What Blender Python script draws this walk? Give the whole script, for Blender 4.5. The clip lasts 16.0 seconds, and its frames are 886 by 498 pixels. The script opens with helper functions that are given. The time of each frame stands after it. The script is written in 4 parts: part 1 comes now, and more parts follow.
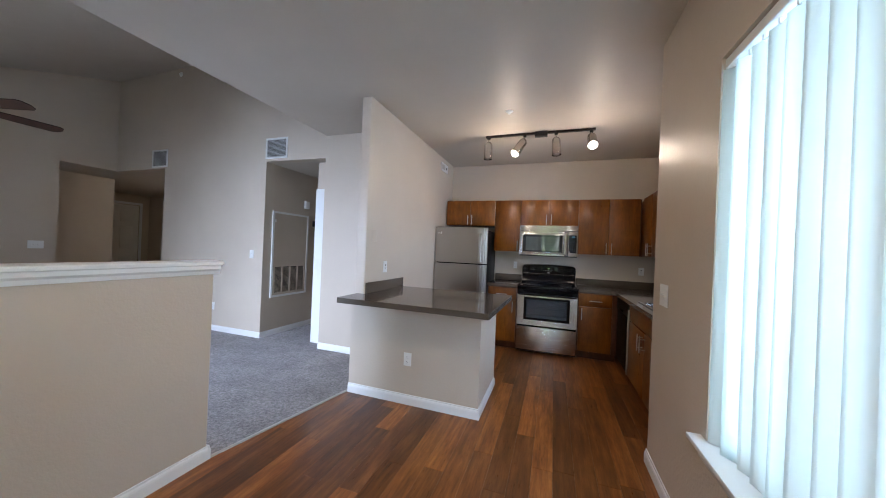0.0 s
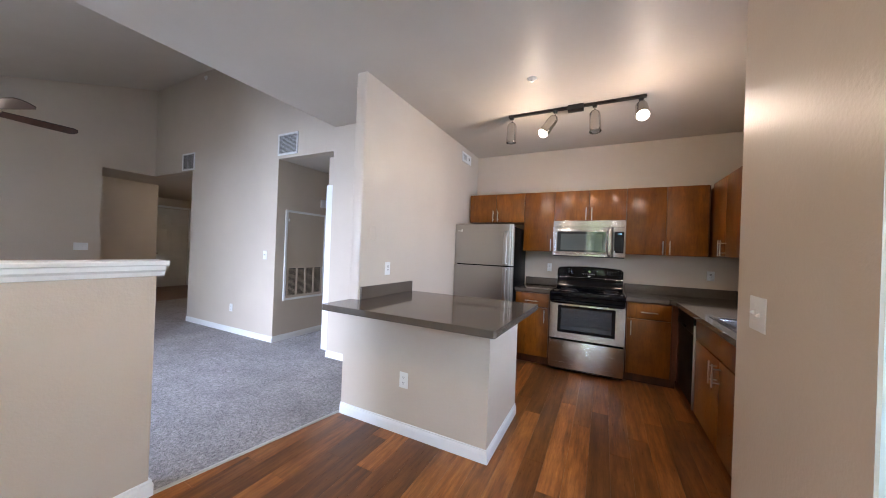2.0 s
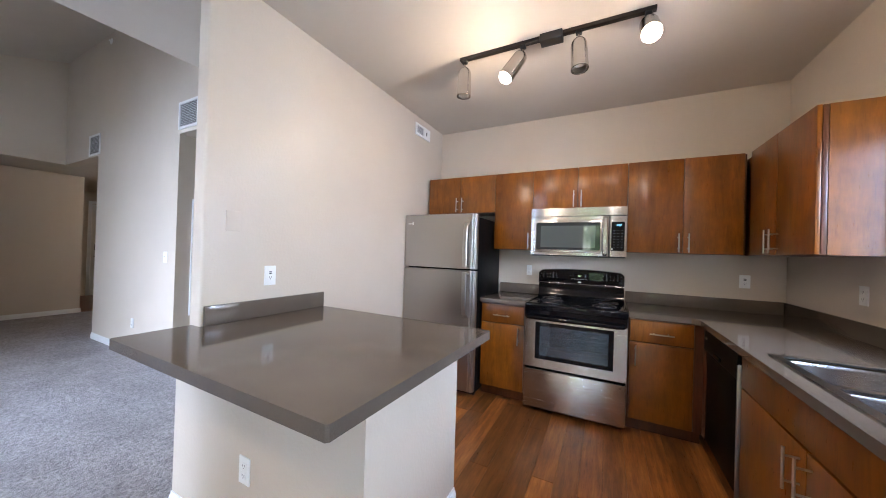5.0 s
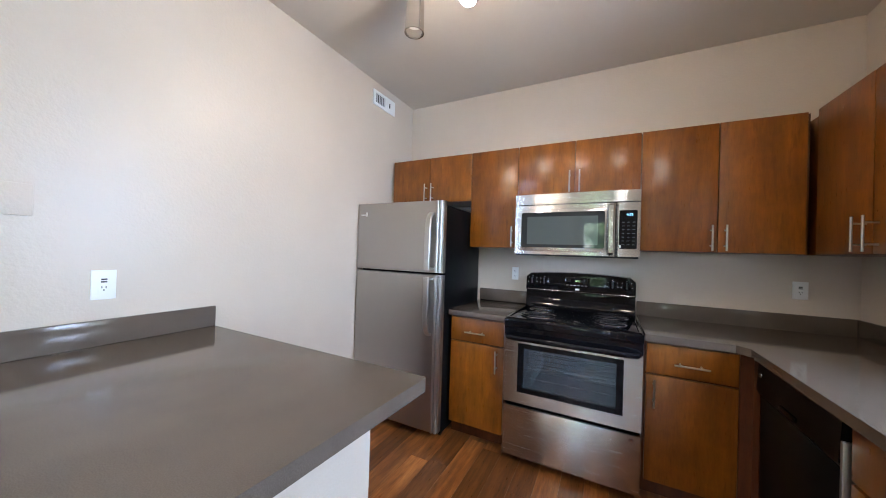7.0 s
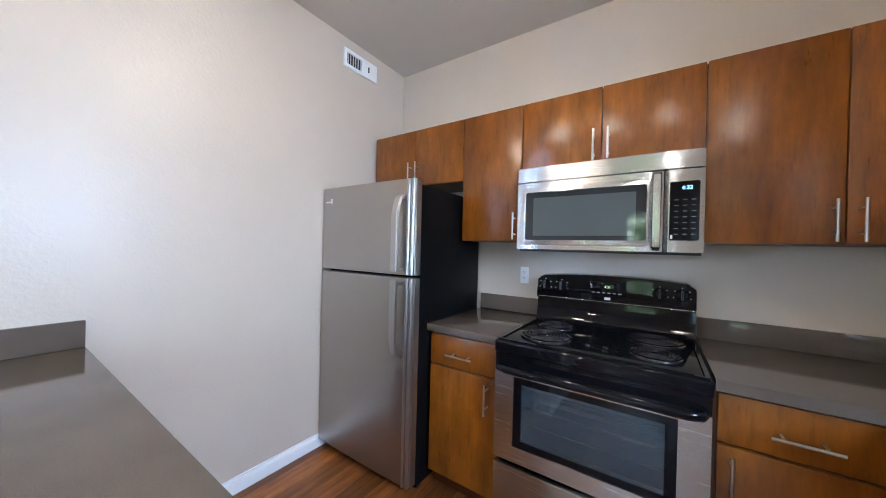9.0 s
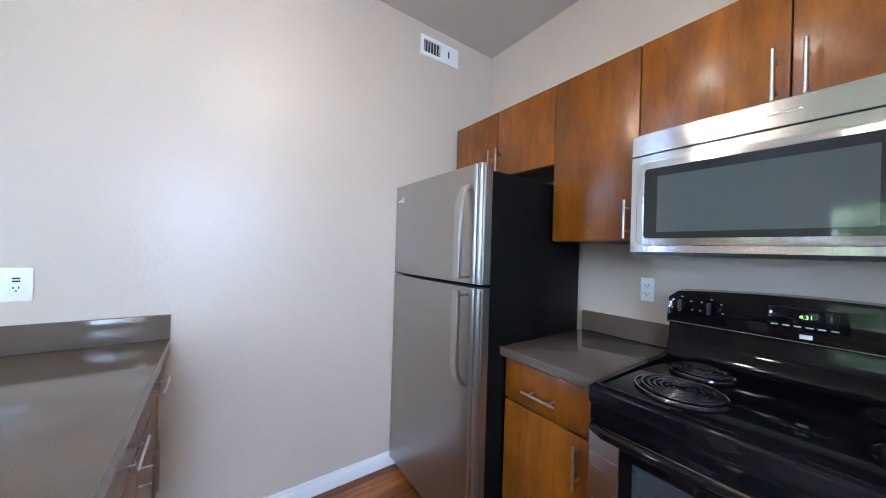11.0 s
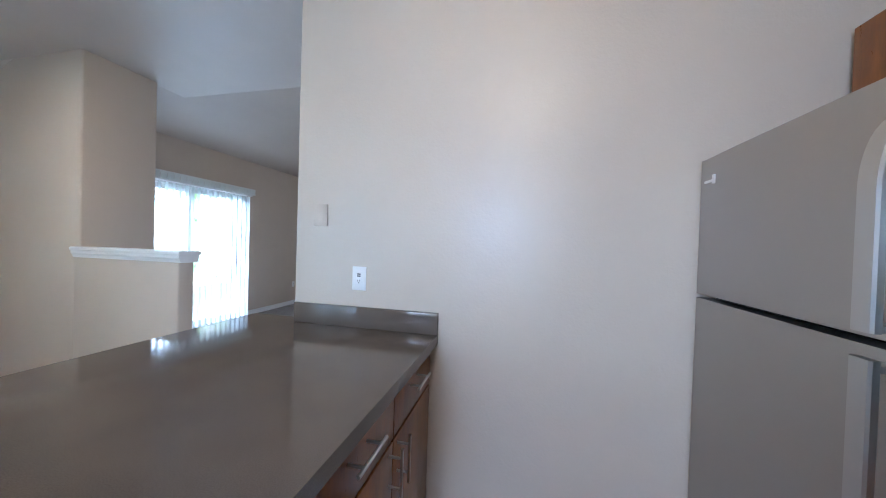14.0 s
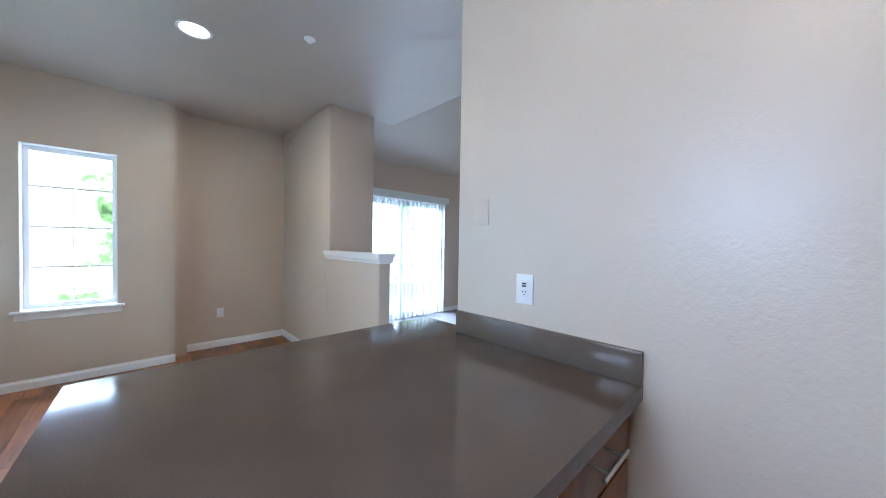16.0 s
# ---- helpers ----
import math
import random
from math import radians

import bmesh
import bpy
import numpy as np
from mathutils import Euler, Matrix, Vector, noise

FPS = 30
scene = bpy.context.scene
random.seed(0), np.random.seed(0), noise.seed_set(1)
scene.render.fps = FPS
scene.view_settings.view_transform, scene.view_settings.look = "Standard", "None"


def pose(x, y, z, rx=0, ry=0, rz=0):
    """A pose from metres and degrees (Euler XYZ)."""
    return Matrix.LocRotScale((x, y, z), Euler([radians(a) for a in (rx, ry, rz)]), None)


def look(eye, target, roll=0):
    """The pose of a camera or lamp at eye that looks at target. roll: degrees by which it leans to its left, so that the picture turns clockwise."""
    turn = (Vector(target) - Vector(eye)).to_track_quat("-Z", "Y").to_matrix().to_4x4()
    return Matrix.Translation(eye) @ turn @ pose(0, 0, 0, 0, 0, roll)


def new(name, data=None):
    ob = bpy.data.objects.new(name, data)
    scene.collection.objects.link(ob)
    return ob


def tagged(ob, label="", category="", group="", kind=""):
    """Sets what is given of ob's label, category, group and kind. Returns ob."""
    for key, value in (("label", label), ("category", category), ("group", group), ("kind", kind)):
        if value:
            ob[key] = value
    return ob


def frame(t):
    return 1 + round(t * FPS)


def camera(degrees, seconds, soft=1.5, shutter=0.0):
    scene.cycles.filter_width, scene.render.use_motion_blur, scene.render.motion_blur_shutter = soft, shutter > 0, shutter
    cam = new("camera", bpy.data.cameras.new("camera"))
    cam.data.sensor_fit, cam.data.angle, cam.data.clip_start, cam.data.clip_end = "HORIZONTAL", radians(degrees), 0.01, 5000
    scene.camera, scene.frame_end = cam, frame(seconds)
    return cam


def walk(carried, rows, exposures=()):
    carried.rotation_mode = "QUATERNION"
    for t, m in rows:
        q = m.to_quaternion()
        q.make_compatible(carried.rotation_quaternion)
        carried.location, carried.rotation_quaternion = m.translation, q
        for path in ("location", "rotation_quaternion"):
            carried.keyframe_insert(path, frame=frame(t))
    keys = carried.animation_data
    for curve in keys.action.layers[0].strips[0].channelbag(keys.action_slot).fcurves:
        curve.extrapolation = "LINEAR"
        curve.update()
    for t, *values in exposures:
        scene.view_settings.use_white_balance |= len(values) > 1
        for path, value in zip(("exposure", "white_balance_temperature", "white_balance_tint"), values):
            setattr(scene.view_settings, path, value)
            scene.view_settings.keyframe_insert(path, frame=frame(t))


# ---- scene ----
cam = camera(108.8, 16.0, soft=1.0)
PATH = [
    (0, (-0.152, 2.433, 1.365), (-0.81, 4.322, 1.366), 2.4),
    (0.5, (-0.128, 2.546, 1.349), (-0.885, 4.397, 1.353), 2.4),
    (1, (-0.112, 2.679, 1.347), (-0.96, 4.491, 1.351), 2.4),
    (1.5, (-0.077, 2.846, 1.355), (-0.969, 4.636, 1.352), 2.2),
    (2, (-0.055, 3.021, 1.344), (-0.96, 4.805, 1.35), 2.2),
    (2.5, (-0.05, 3.202, 1.341), (-0.957, 4.984, 1.347), 2.2),
    (3, (-0.039, 3.372, 1.346), (-0.946, 5.155, 1.355), 2.1),
    (3.5, (-0.022, 3.547, 1.353), (-0.924, 5.332, 1.359), 2.1),
    (4, (-0.015, 3.735, 1.346), (-0.913, 5.522, 1.358), 1.9),
    (6.5, (0.044, 4.714, 1.334), (-0.894, 6.481, 1.346), 1.7),
    (7, (-0.015, 4.878, 1.334), (-0.937, 6.653, 1.348), 1.8),
    (7.5, (-0.017, 5.047, 1.335), (-0.933, 6.825, 1.354), 1.7),
    (8, (-0.008, 5.21, 1.335), (-0.93, 6.984, 1.353), 1.8),
    (8.2, (0.011, 5.279, 1.338), (-0.932, 7.043, 1.345), 1.8),
    (10.5, (-0.014, 5.912, 1.31), (-1.539, 7.205, 1.328), 1.4),
    (11, (-0.066, 5.944, 1.319), (-1.692, 7.107, 1.327), 1.7),
    (11.5, (-0.102, 5.975, 1.317), (-1.853, 6.941, 1.322), 1.8),
    (12, (-0.132, 6.051, 1.32), (-2.007, 6.746, 1.332), 1.7),
    (12.5, (-0.166, 6.121, 1.323), (-2.124, 6.527, 1.332), 1.9),
    (13, (-0.231, 6.149, 1.323), (-2.228, 6.262, 1.303), 1.7),
    (13.5, (-0.31, 6.152, 1.336), (-2.303, 5.986, 1.31), 1.9),
    (14, (-0.376, 6.139, 1.337), (-2.325, 5.691, 1.309), 1.8),
    (14.5, (-0.471, 6.137, 1.352), (-2.334, 5.41, 1.312), 1.5),
    (15, (-0.568, 6.13, 1.338), (-2.309, 5.146, 1.305), 1.4),
    (15.5, (-0.649, 6.099, 1.326), (-2.232, 4.876, 1.287), 1.2),
    (16, (-0.729, 6.063, 1.332), (-2.106, 4.613, 1.293), 0.9),
]
# the clip's camera opens up as the bright window leaves the view
EXPOSURES = [(0, -0.86, 6350, 12), (1.0, -0.68, 6450, 14), (2.0, -0.40, 6550, 15), (3.5, -0.21, 6550, 15), (7, -0.04, 6050, 9), (10.5, -0.08, 5700, 8), (13, -0.32, 5600, 8), (14.5, -0.50, 5600, 8), (16, -0.48, 5600, 8)]
walk(cam, [(t, look(eye, target, roll)) for t, eye, target, roll in PATH], EXPOSURES)

# ---- world and light ----
CEIL = 2.775
world = bpy.data.worlds.new("world")
scene.world = world
world.use_nodes = True
wn = world.node_tree
sky = wn.nodes.new("ShaderNodeTexSky")
sky.sky_type, sky.sun_disc = "NISHITA", False
sky.sun_elevation, sky.sun_rotation = radians(60), radians(160)
wn.links.new(sky.outputs[0], wn.nodes["Background"].inputs[0])
wn.nodes["Background"].inputs[1].default_value = 0.12


def area_lamp(name, m, sx, sy, watts, colour, shape="RECTANGLE"):
    d = bpy.data.lights.new(name, "AREA")
    d.shape, d.size, d.size_y, d.energy, d.color = shape, sx, sy, watts, colour
    ob = new(name, d)
    ob.matrix_world = m
    return ob


def spot_lamp(name, eye, target, watts, colour, degrees, radius):
    d = bpy.data.lights.new(name, "SPOT")
    d.energy, d.color, d.spot_size, d.spot_blend, d.shadow_soft_size = watts, colour, radians(degrees), 1.0, radius
    ob = new(name, d)
    ob.matrix_world = look(eye, target)
    return ob


def point_lamp(name, place, watts, colour, radius):
    d = bpy.data.lights.new(name, "POINT")
    d.energy, d.color, d.shadow_soft_size = watts, colour, radius
    ob = new(name, d)
    ob.location = place
    return ob


DAY = (0.55, 0.69, 1.0)
WARM = (1.0, 0.82, 0.63)
area_lamp("daylight_east_window", pose(0.72, 3.26, 1.41, 0, 90, 0), 1.6, 1.6, 160, (0.36, 0.62, 1.0))
area_lamp("daylight_kitchen_window", pose(1.85, 5.50, 1.85, 0, 84, 0), 1.0, 0.95, 200, DAY)
area_lamp("daylight_patio_door", pose(-4.1, -0.4, 1.85, 80, 0, 0), 2.6, 1.5, 1500, DAY)
area_lamp("daylight_south_window", pose(-0.26, 0.60, 2.6, 63, 0, 0), 0.9, 0.6, 280, DAY)
point_lamp("track_bulb_west", (-0.72, 6.15, 2.35), 18, WARM, 0.05)
point_lamp("track_bulb_south", (0.208, 6.0, 2.37), 14, WARM, 0.05)
spot_lamp("track_beam_west", (-0.665, 6.19, 2.47), (-1.65, 5.6, 1.6), 5, WARM, 140, 0.05)
spot_lamp("track_beam_south", (0.203, 6.08, 2.49), (0.23, 5.2, 1.5), 2.5, WARM, 140, 0.05)
area_lamp("recessed_glow", pose(-0.995, 3.26, CEIL - 0.02), 0.14, 0.14, 28, WARM, "DISK")
point_lamp("fan_glow", (-5.0, 3.55, 2.18), 9, WARM, 0.1)
# added lamp that brightens the entry; its fixture is assumed and out of view
point_lamp("entry_glow", (-7.3, 7.3, 2.36), 22, WARM, 0.08)


# ---- materials ----
def shader(name, rough=0.5, metal=0.0, colour=(0.5, 0.5, 0.5)):
    m = bpy.data.materials.new(name)
    m.use_nodes = True
    nt = m.node_tree
    b = nt.nodes["Principled BSDF"]
    b.inputs["Base Color"].default_value = (*colour, 1)
    b.inputs["Roughness"].default_value = rough
    b.inputs["Metallic"].default_value = metal
    return m, nt, b


def coords(nt, scale=(1, 1, 1), space="Object"):
    tc, mp = nt.nodes.new("ShaderNodeTexCoord"), nt.nodes.new("ShaderNodeMapping")
    mp.inputs["Scale"].default_value = scale
    nt.links.new(tc.outputs[space], mp.inputs["Vector"])
    return mp.outputs["Vector"]


def noise_of(nt, vec, scale, detail=3.0, rough=0.55):
    n = nt.nodes.new("ShaderNodeTexNoise")
    n.inputs["Scale"].default_value, n.inputs["Detail"].default_value, n.inputs["Roughness"].default_value = scale, detail, rough
    if vec is not None:
        nt.links.new(vec, n.inputs["Vector"])
    return n.outputs["Fac"]


def ramp(nt, fac, *stops):
    r = nt.nodes.new("ShaderNodeValToRGB")
    e = r.color_ramp.elements
    while len(e) < len(stops):
        e.new(0.5)
    for k, (p, c) in zip(e, stops):
        k.position, k.color = p, (*c, 1)
    nt.links.new(fac, r.inputs[0])
    return r.outputs[0]


def bump(nt, b, fac, strength, distance, under=None):
    n = nt.nodes.new("ShaderNodeBump")
    n.inputs["Strength"].default_value, n.inputs["Distance"].default_value = strength, distance
    nt.links.new(fac, n.inputs["Height"])
    if under:
        nt.links.new(under, n.inputs["Normal"])
    nt.links.new(n.outputs[0], b.inputs["Normal"])
    return n.outputs[0]


def mixed(nt, a, c, fac, mode="MIX"):
    x = nt.nodes.new("ShaderNodeMix")
    x.data_type, x.blend_type = "RGBA", mode
    for sock, val in ((x.inputs[6], a), (x.inputs[7], c), (x.inputs[0], fac)):
        if isinstance(val, (int, float)):
            sock.default_value = val
        elif isinstance(val, tuple):
            sock.default_value = (*val, 1)
        else:
            nt.links.new(val, sock)
    return x.outputs[2]


def rough_from(nt, b, fac, lo, hi):
    r = nt.nodes.new("ShaderNodeMapRange")
    r.inputs["To Min"].default_value, r.inputs["To Max"].default_value = lo, hi
    nt.links.new(fac, r.inputs["Value"])
    nt.links.new(r.outputs[0], b.inputs["Roughness"])


def paint(name, colour, rough, peel, depth=0.0012):
    """Rolled wall paint: faint roller texture and slow drift of tone."""
    m, nt, b = shader(name, rough)
    v = coords(nt)
    slow = noise_of(nt, v, 1.3, 4)
    lo, hi = tuple(c * 0.95 for c in colour), tuple(min(1, c * 1.04) for c in colour)
    nt.links.new(ramp(nt, slow, (0.3, lo), (0.7, hi)), b.inputs["Base Color"])
    grain = noise_of(nt, v, peel, 2)
    bump(nt, b, grain, 0.35, depth)
    rough_from(nt, b, noise_of(nt, v, 4, 3), rough - 0.05, rough + 0.07)
    return m


M_wall = paint("beige_wall_paint", (0.55, 0.466, 0.375), 0.355, 70, 0.0034)
M_ceil = paint("ceiling_paint", (0.53, 0.47, 0.40), 0.46, 110, 0.0006)
M_trim = paint("white_trim_paint", (0.80, 0.80, 0.79), 0.3, 60, 0.0004)
M_plate = paint("white_plastic", (0.80, 0.80, 0.78), 0.3, 40, 0.0001)
M_door_white = paint("white_door_paint", (0.74, 0.72, 0.67), 0.35, 60, 0.0004)


def wood_material(name, dark, mid, light, along, rough, per_piece):
    """Stained wood, grain along an axis, figured and blotched, with a grain and tone of its own for each piece."""
    m, nt, b = shader(name, rough)
    q = 9 if per_piece else 5
    sc = {"x": (0.8, q, q), "y": (q, 0.8, q), "z": (q, q, 0.8)}[along]
    info = nt.nodes.new("ShaderNodeObjectInfo")

    def shifted(vec):
        add, comb, mul = nt.nodes.new("ShaderNodeVectorMath"), nt.nodes.new("ShaderNodeCombineXYZ"), nt.nodes.new("ShaderNodeMath")
        add.operation, mul.operation = "ADD", "MULTIPLY"
        mul.inputs[1].default_value = 97.0
        nt.links.new(info.outputs["Random"], mul.inputs[0])
        for k in range(3):
            nt.links.new(mul.outputs[0], comb.inputs[k])
        nt.links.new(vec, add.inputs[0])
        nt.links.new(comb.outputs[0], add.inputs[1])
        return add.outputs[0]

    v = shifted(coords(nt, sc))
    plain = shifted(coords(nt))
    grain = noise_of(nt, v, 3.2, 8, 0.65)
    fine = noise_of(nt, v, 22, 4, 0.6)
    blotch = noise_of(nt, plain, 5.5, 4, 0.6)
    c = ramp(nt, grain, (0.28, dark), (0.5, mid), (0.74, light))
    c = mixed(nt, c, ramp(nt, fine, (0.35, (0.62, 0.58, 0.55)), (0.65, (1, 1, 1))), 0.55 if per_piece else 0.3, "MULTIPLY")
    c = mixed(nt, c, ramp(nt, blotch, (0.3, (0.70, 0.64, 0.58)), (0.7, (1.16, 1.16, 1.12))), 0.6 if per_piece else 0.85, "MULTIPLY")
    lo, hi = ((0.55, 0.51, 0.48), (1.7, 1.66, 1.52)) if per_piece else ((0.88, 0.86, 0.84), (1.1, 1.1, 1.08))
    c = mixed(nt, c, ramp(nt, info.outputs["Random"], (0.0, lo), (0.5, (0.97, 0.95, 0.93)), (1.0, hi)), 1.0, "MULTIPLY")
    rough_from(nt, b, fine, rough - 0.04, rough + 0.1)
    under = bump(nt, b, fine, 0.12, 0.0006)
    if not per_piece:
        fleck = noise_of(nt, shifted(coords(nt, {"x": (6, 45, 45), "y": (45, 6, 45), "z": (45, 45, 6)}[along])), 1.0, 3, 0.6)
        c = mixed(nt, c, ramp(nt, fleck, (0.30, (0.55, 0.48, 0.42)), (0.42, (1, 1, 1))), 0.55, "MULTIPLY")
        b.inputs["Specular IOR Level"].default_value = 0.36
        b.inputs["Coat Weight"].default_value = 0.25
        b.inputs["Coat Roughness"].default_value = 0.24
        wavy = bump(nt, b, noise_of(nt, plain, 30, 2), 0.08, 0.002, under)
        bump(nt, b, noise_of(nt, plain, 7, 2), 0.10, 0.006, wavy)
    nt.links.new(c, b.inputs["Base Color"])
    return m


M_wood = wood_material("cherry_stained_wood", (0.130, 0.037, 0.0032), (0.205, 0.063, 0.0045), (0.285, 0.094, 0.0075), "z", 0.27, False)
M_wood_in = wood_material("dark_stained_carcass", (0.05, 0.014, 0.005), (0.09, 0.026, 0.008), (0.12, 0.04, 0.012), "z", 0.35, False)
M_plank = wood_material("wood_plank", (0.085, 0.026, 0.007), (0.22, 0.076, 0.018), (0.38, 0.158, 0.045), "y", 0.27, True)
M_under, nt, b = shader("plank_joint", 0.8, 0, (0.02, 0.012, 0.008))

M_carpet, nt, b = shader("carpet_pile", 0.97)
v = coords(nt)
pile = noise_of(nt, v, 240, 3, 0.7)
tuft = noise_of(nt, v, 48, 3, 0.75)
wear = noise_of(nt, v, 3.2, 5, 0.7)
c = ramp(nt, tuft, (0.34, (0.135, 0.117, 0.116)), (0.66, (0.43, 0.385, 0.38)))
c = mixed(nt, c, ramp(nt, pile, (0.3, (0.62, 0.6, 0.6)), (0.7, (1.15, 1.15, 1.15))), 0.8, "MULTIPLY")
c = mixed(nt, c, ramp(nt, wear, (0.36, (0.72, 0.71, 0.70)), (0.64, (1.12, 1.12, 1.12))), 1.0, "MULTIPLY")
nt.links.new(c, b.inputs["Base Color"])
n1 = bump(nt, b, tuft, 1.0, 0.02)
bump(nt, b, pile, 0.8, 0.006, n1)
b.inputs["Sheen Weight"].default_value = 0.3

M_stone, nt, b = shader("grey_brown_quartz", 0.14)
b.inputs["Specular IOR Level"].default_value = 0.34
v = coords(nt)
c = ramp(nt, noise_of(nt, v, 420, 2), (0.35, (0.080, 0.061, 0.047)), (0.65, (0.112, 0.088, 0.069)))
c = mixed(nt, c, ramp(nt, noise_of(nt, v, 6, 3), (0.3, (0.92, 0.92, 0.92)), (0.7, (1.06, 1.06, 1.06))), 1.0, "MULTIPLY")
nt.links.new(c, b.inputs["Base Color"])
rough_from(nt, b, noise_of(nt, v, 9, 4), 0.06, 0.11)


def steel_material(name, along, colour, rough):
    """Brushed steel, its fine scratches along one axis."""
    m, nt, b = shader(name, rough, 1.0, colour)
    sc = {"x": (1, 160, 160), "y": (160, 1, 160), "z": (160, 160, 1)}[along]
    f = noise_of(nt, coords(nt, sc), 3, 4, 0.7)
    rough_from(nt, b, f, rough - 0.012, rough + 0.012)
    return m


M_steel = steel_material("brushed_steel", "x", (0.60, 0.59, 0.575), 0.27)
nt = M_steel.node_tree
brushed = nt.nodes.new("ShaderNodeTangent")
brushed.direction_type, brushed.axis = "RADIAL", "Z"
nt.links.new(brushed.outputs[0], nt.nodes["Principled BSDF"].inputs["Tangent"])
nt.nodes["Principled BSDF"].inputs["Anisotropic"].default_value = 0.85
nt.nodes["Principled BSDF"].inputs["Anisotropic Rotation"].default_value = 0.25
M_steel_v = steel_material("brushed_steel_upright", "z", (0.40, 0.374, 0.345), 0.34)
M_nickel = steel_material("brushed_nickel", "z", (0.52, 0.49, 0.46), 0.23)
M_handle = steel_material("satin_steel_bar", "x", (0.50, 0.49, 0.47), 0.28)
M_sink = steel_material("sink_steel", "y", (0.62, 0.63, 0.66), 0.2)
M_black, nt, b = shader("black_enamel", 0.08, 0, (0.004, 0.004, 0.005))
b.inputs["Specular IOR Level"].default_value = 0.24
rough_from(nt, b, noise_of(nt, coords(nt), 8, 3), 0.04, 0.10)
M_blackside, nt, b = shader("black_textured_panel", 0.36, 0, (0.004, 0.004, 0.004))
b.inputs["Specular IOR Level"].default_value = 0.06
bump(nt, b, noise_of(nt, coords(nt), 300, 2), 0.35, 0.001)
M_blackmat, nt, b = shader("black_plastic", 0.45, 0, (0.014, 0.014, 0.014))
M_bronze, nt, b = shader("dark_bronze", 0.4, 0.6, (0.035, 0.03, 0.028))
M_coil, nt, b = shader("burner_coil", 0.24, 0.5, (0.035, 0.035, 0.037))
M_pan, nt, b = shader("chrome_drip_pan", 0.16, 1.0, (0.35, 0.35, 0.37))
M_pandark, nt, b = shader("dark_drip_pan", 0.2, 0.8, (0.06, 0.06, 0.065))
M_smoke, nt, b = shader("smoked_microwave_glass", 0.015, 0, (0.022, 0.024, 0.024))
b.inputs["Specular IOR Level"].default_value = 0.6
# paler grey-green for the mesh, with the room wall's reflection put into the colour
M_screen_reflect, nt, b = shader("screen_glass_with_reflection", 0.02, 0, (0.065, 0.075, 0.069))
b.inputs["Specular IOR Level"].default_value = 0.6
M_ovenglass, nt, b = shader("tinted_oven_glass", 0.02, 0, (0.30, 0.37, 0.42))
b.inputs["Transmission Weight"].default_value = 0.9
b.inputs["IOR"].default_value = 1.5
M_cavity, nt, b = shader("oven_cavity_enamel", 0.45, 0, (0.02, 0.024, 0.03))
M_blade = wood_material("dark_walnut_blade", (0.02, 0.008, 0.006), (0.04, 0.016, 0.012), (0.06, 0.026, 0.02), "x", 0.3, False)
M_slot, nt, b = shader("dark_slot", 0.6, 0, (0.02, 0.02, 0.02))
# grey backing sheet, its colour standing for the lighter shade behind vent slats
M_ventpale, nt, b = shader("vent_shadow_pale", 0.8, 0, (0.16, 0.15, 0.14))
M_concrete = paint("pale_concrete", (0.5, 0.49, 0.47), 0.8, 40, 0.002)
# near-black backing: deep shade behind register and grille put into the colour
M_ventdark, nt, b = shader("vent_shadow", 0.7, 0, (0.035, 0.034, 0.032))
M_seam, nt, b = shader("pale_metal_strip", 0.4, 0.3, (0.55, 0.52, 0.48))


def glowing(name, colour, strength):
    m, nt, b = shader(name, 0.4, 0, (0.8, 0.8, 0.8))
    b.inputs["Emission Color"].default_value = (*colour, 1)
    b.inputs["Emission Strength"].default_value = strength
    return m


M_bulb = glowing("lit_bulb", (1.0, 0.93, 0.86), 28)
M_lens = glowing("lit_lens", (1.0, 0.95, 0.88), 14)
M_bowl = glowing("lit_frosted_bowl", (1.0, 0.95, 0.88), 5)
M_keys, nt, b = shader("dim_key_print", 0.5, 0, (0.09, 0.10, 0.10))
M_green = glowing("green_digits", (0.45, 1.0, 0.05), 0.9)
M_blue = glowing("blue_digits", (0.1, 0.65, 1.0), 2.2)

M_vane = bpy.data.materials.new("translucent_vane")
M_vane.use_nodes = True
nt = M_vane.node_tree
b = nt.nodes["Principled BSDF"]
b.inputs["Roughness"].default_value = 0.6
b.inputs["Base Color"].default_value = (0.80, 0.83, 0.82, 1)
tr = nt.nodes.new("ShaderNodeBsdfTranslucent")
tr.inputs[0].default_value = (0.80, 0.84, 0.78, 1)
mx = nt.nodes.new("ShaderNodeMixShader")
mx.inputs[0].default_value = 0.31
nt.links.new(b.outputs[0], mx.inputs[1])
nt.links.new(tr.outputs[0], mx.inputs[2])
nt.links.new(mx.outputs[0], nt.nodes["Material Output"].inputs[0])

M_glass, nt, b = shader("window_glass", 0.0, 0, (1, 1, 1))
b.inputs["Transmission Weight"].default_value = 1.0
b.inputs["IOR"].default_value = 1.45

M_outside = bpy.data.materials.new("bright_garden_distance")
M_outside.use_nodes = True
nt = M_outside.node_tree
v = coords(nt)
leaf = noise_of(nt, v, 1.6, 9, 0.75)
clump = noise_of(nt, v, 0.45, 3)
c = ramp(nt, leaf, (0.36, (0.03, 0.06, 0.025)), (0.46, (0.11, 0.19, 0.08)), (0.54, (0.40, 0.55, 0.33)), (0.62, (0.95, 1.0, 1.0)))
c = mixed(nt, c, (0.9, 0.97, 1.0), ramp(nt, clump, (0.50, (0, 0, 0)), (0.60, (1, 1, 1))))
em = nt.nodes.new("ShaderNodeEmission")
em.inputs[1].default_value = 10.0
nt.links.new(c, em.inputs[0])
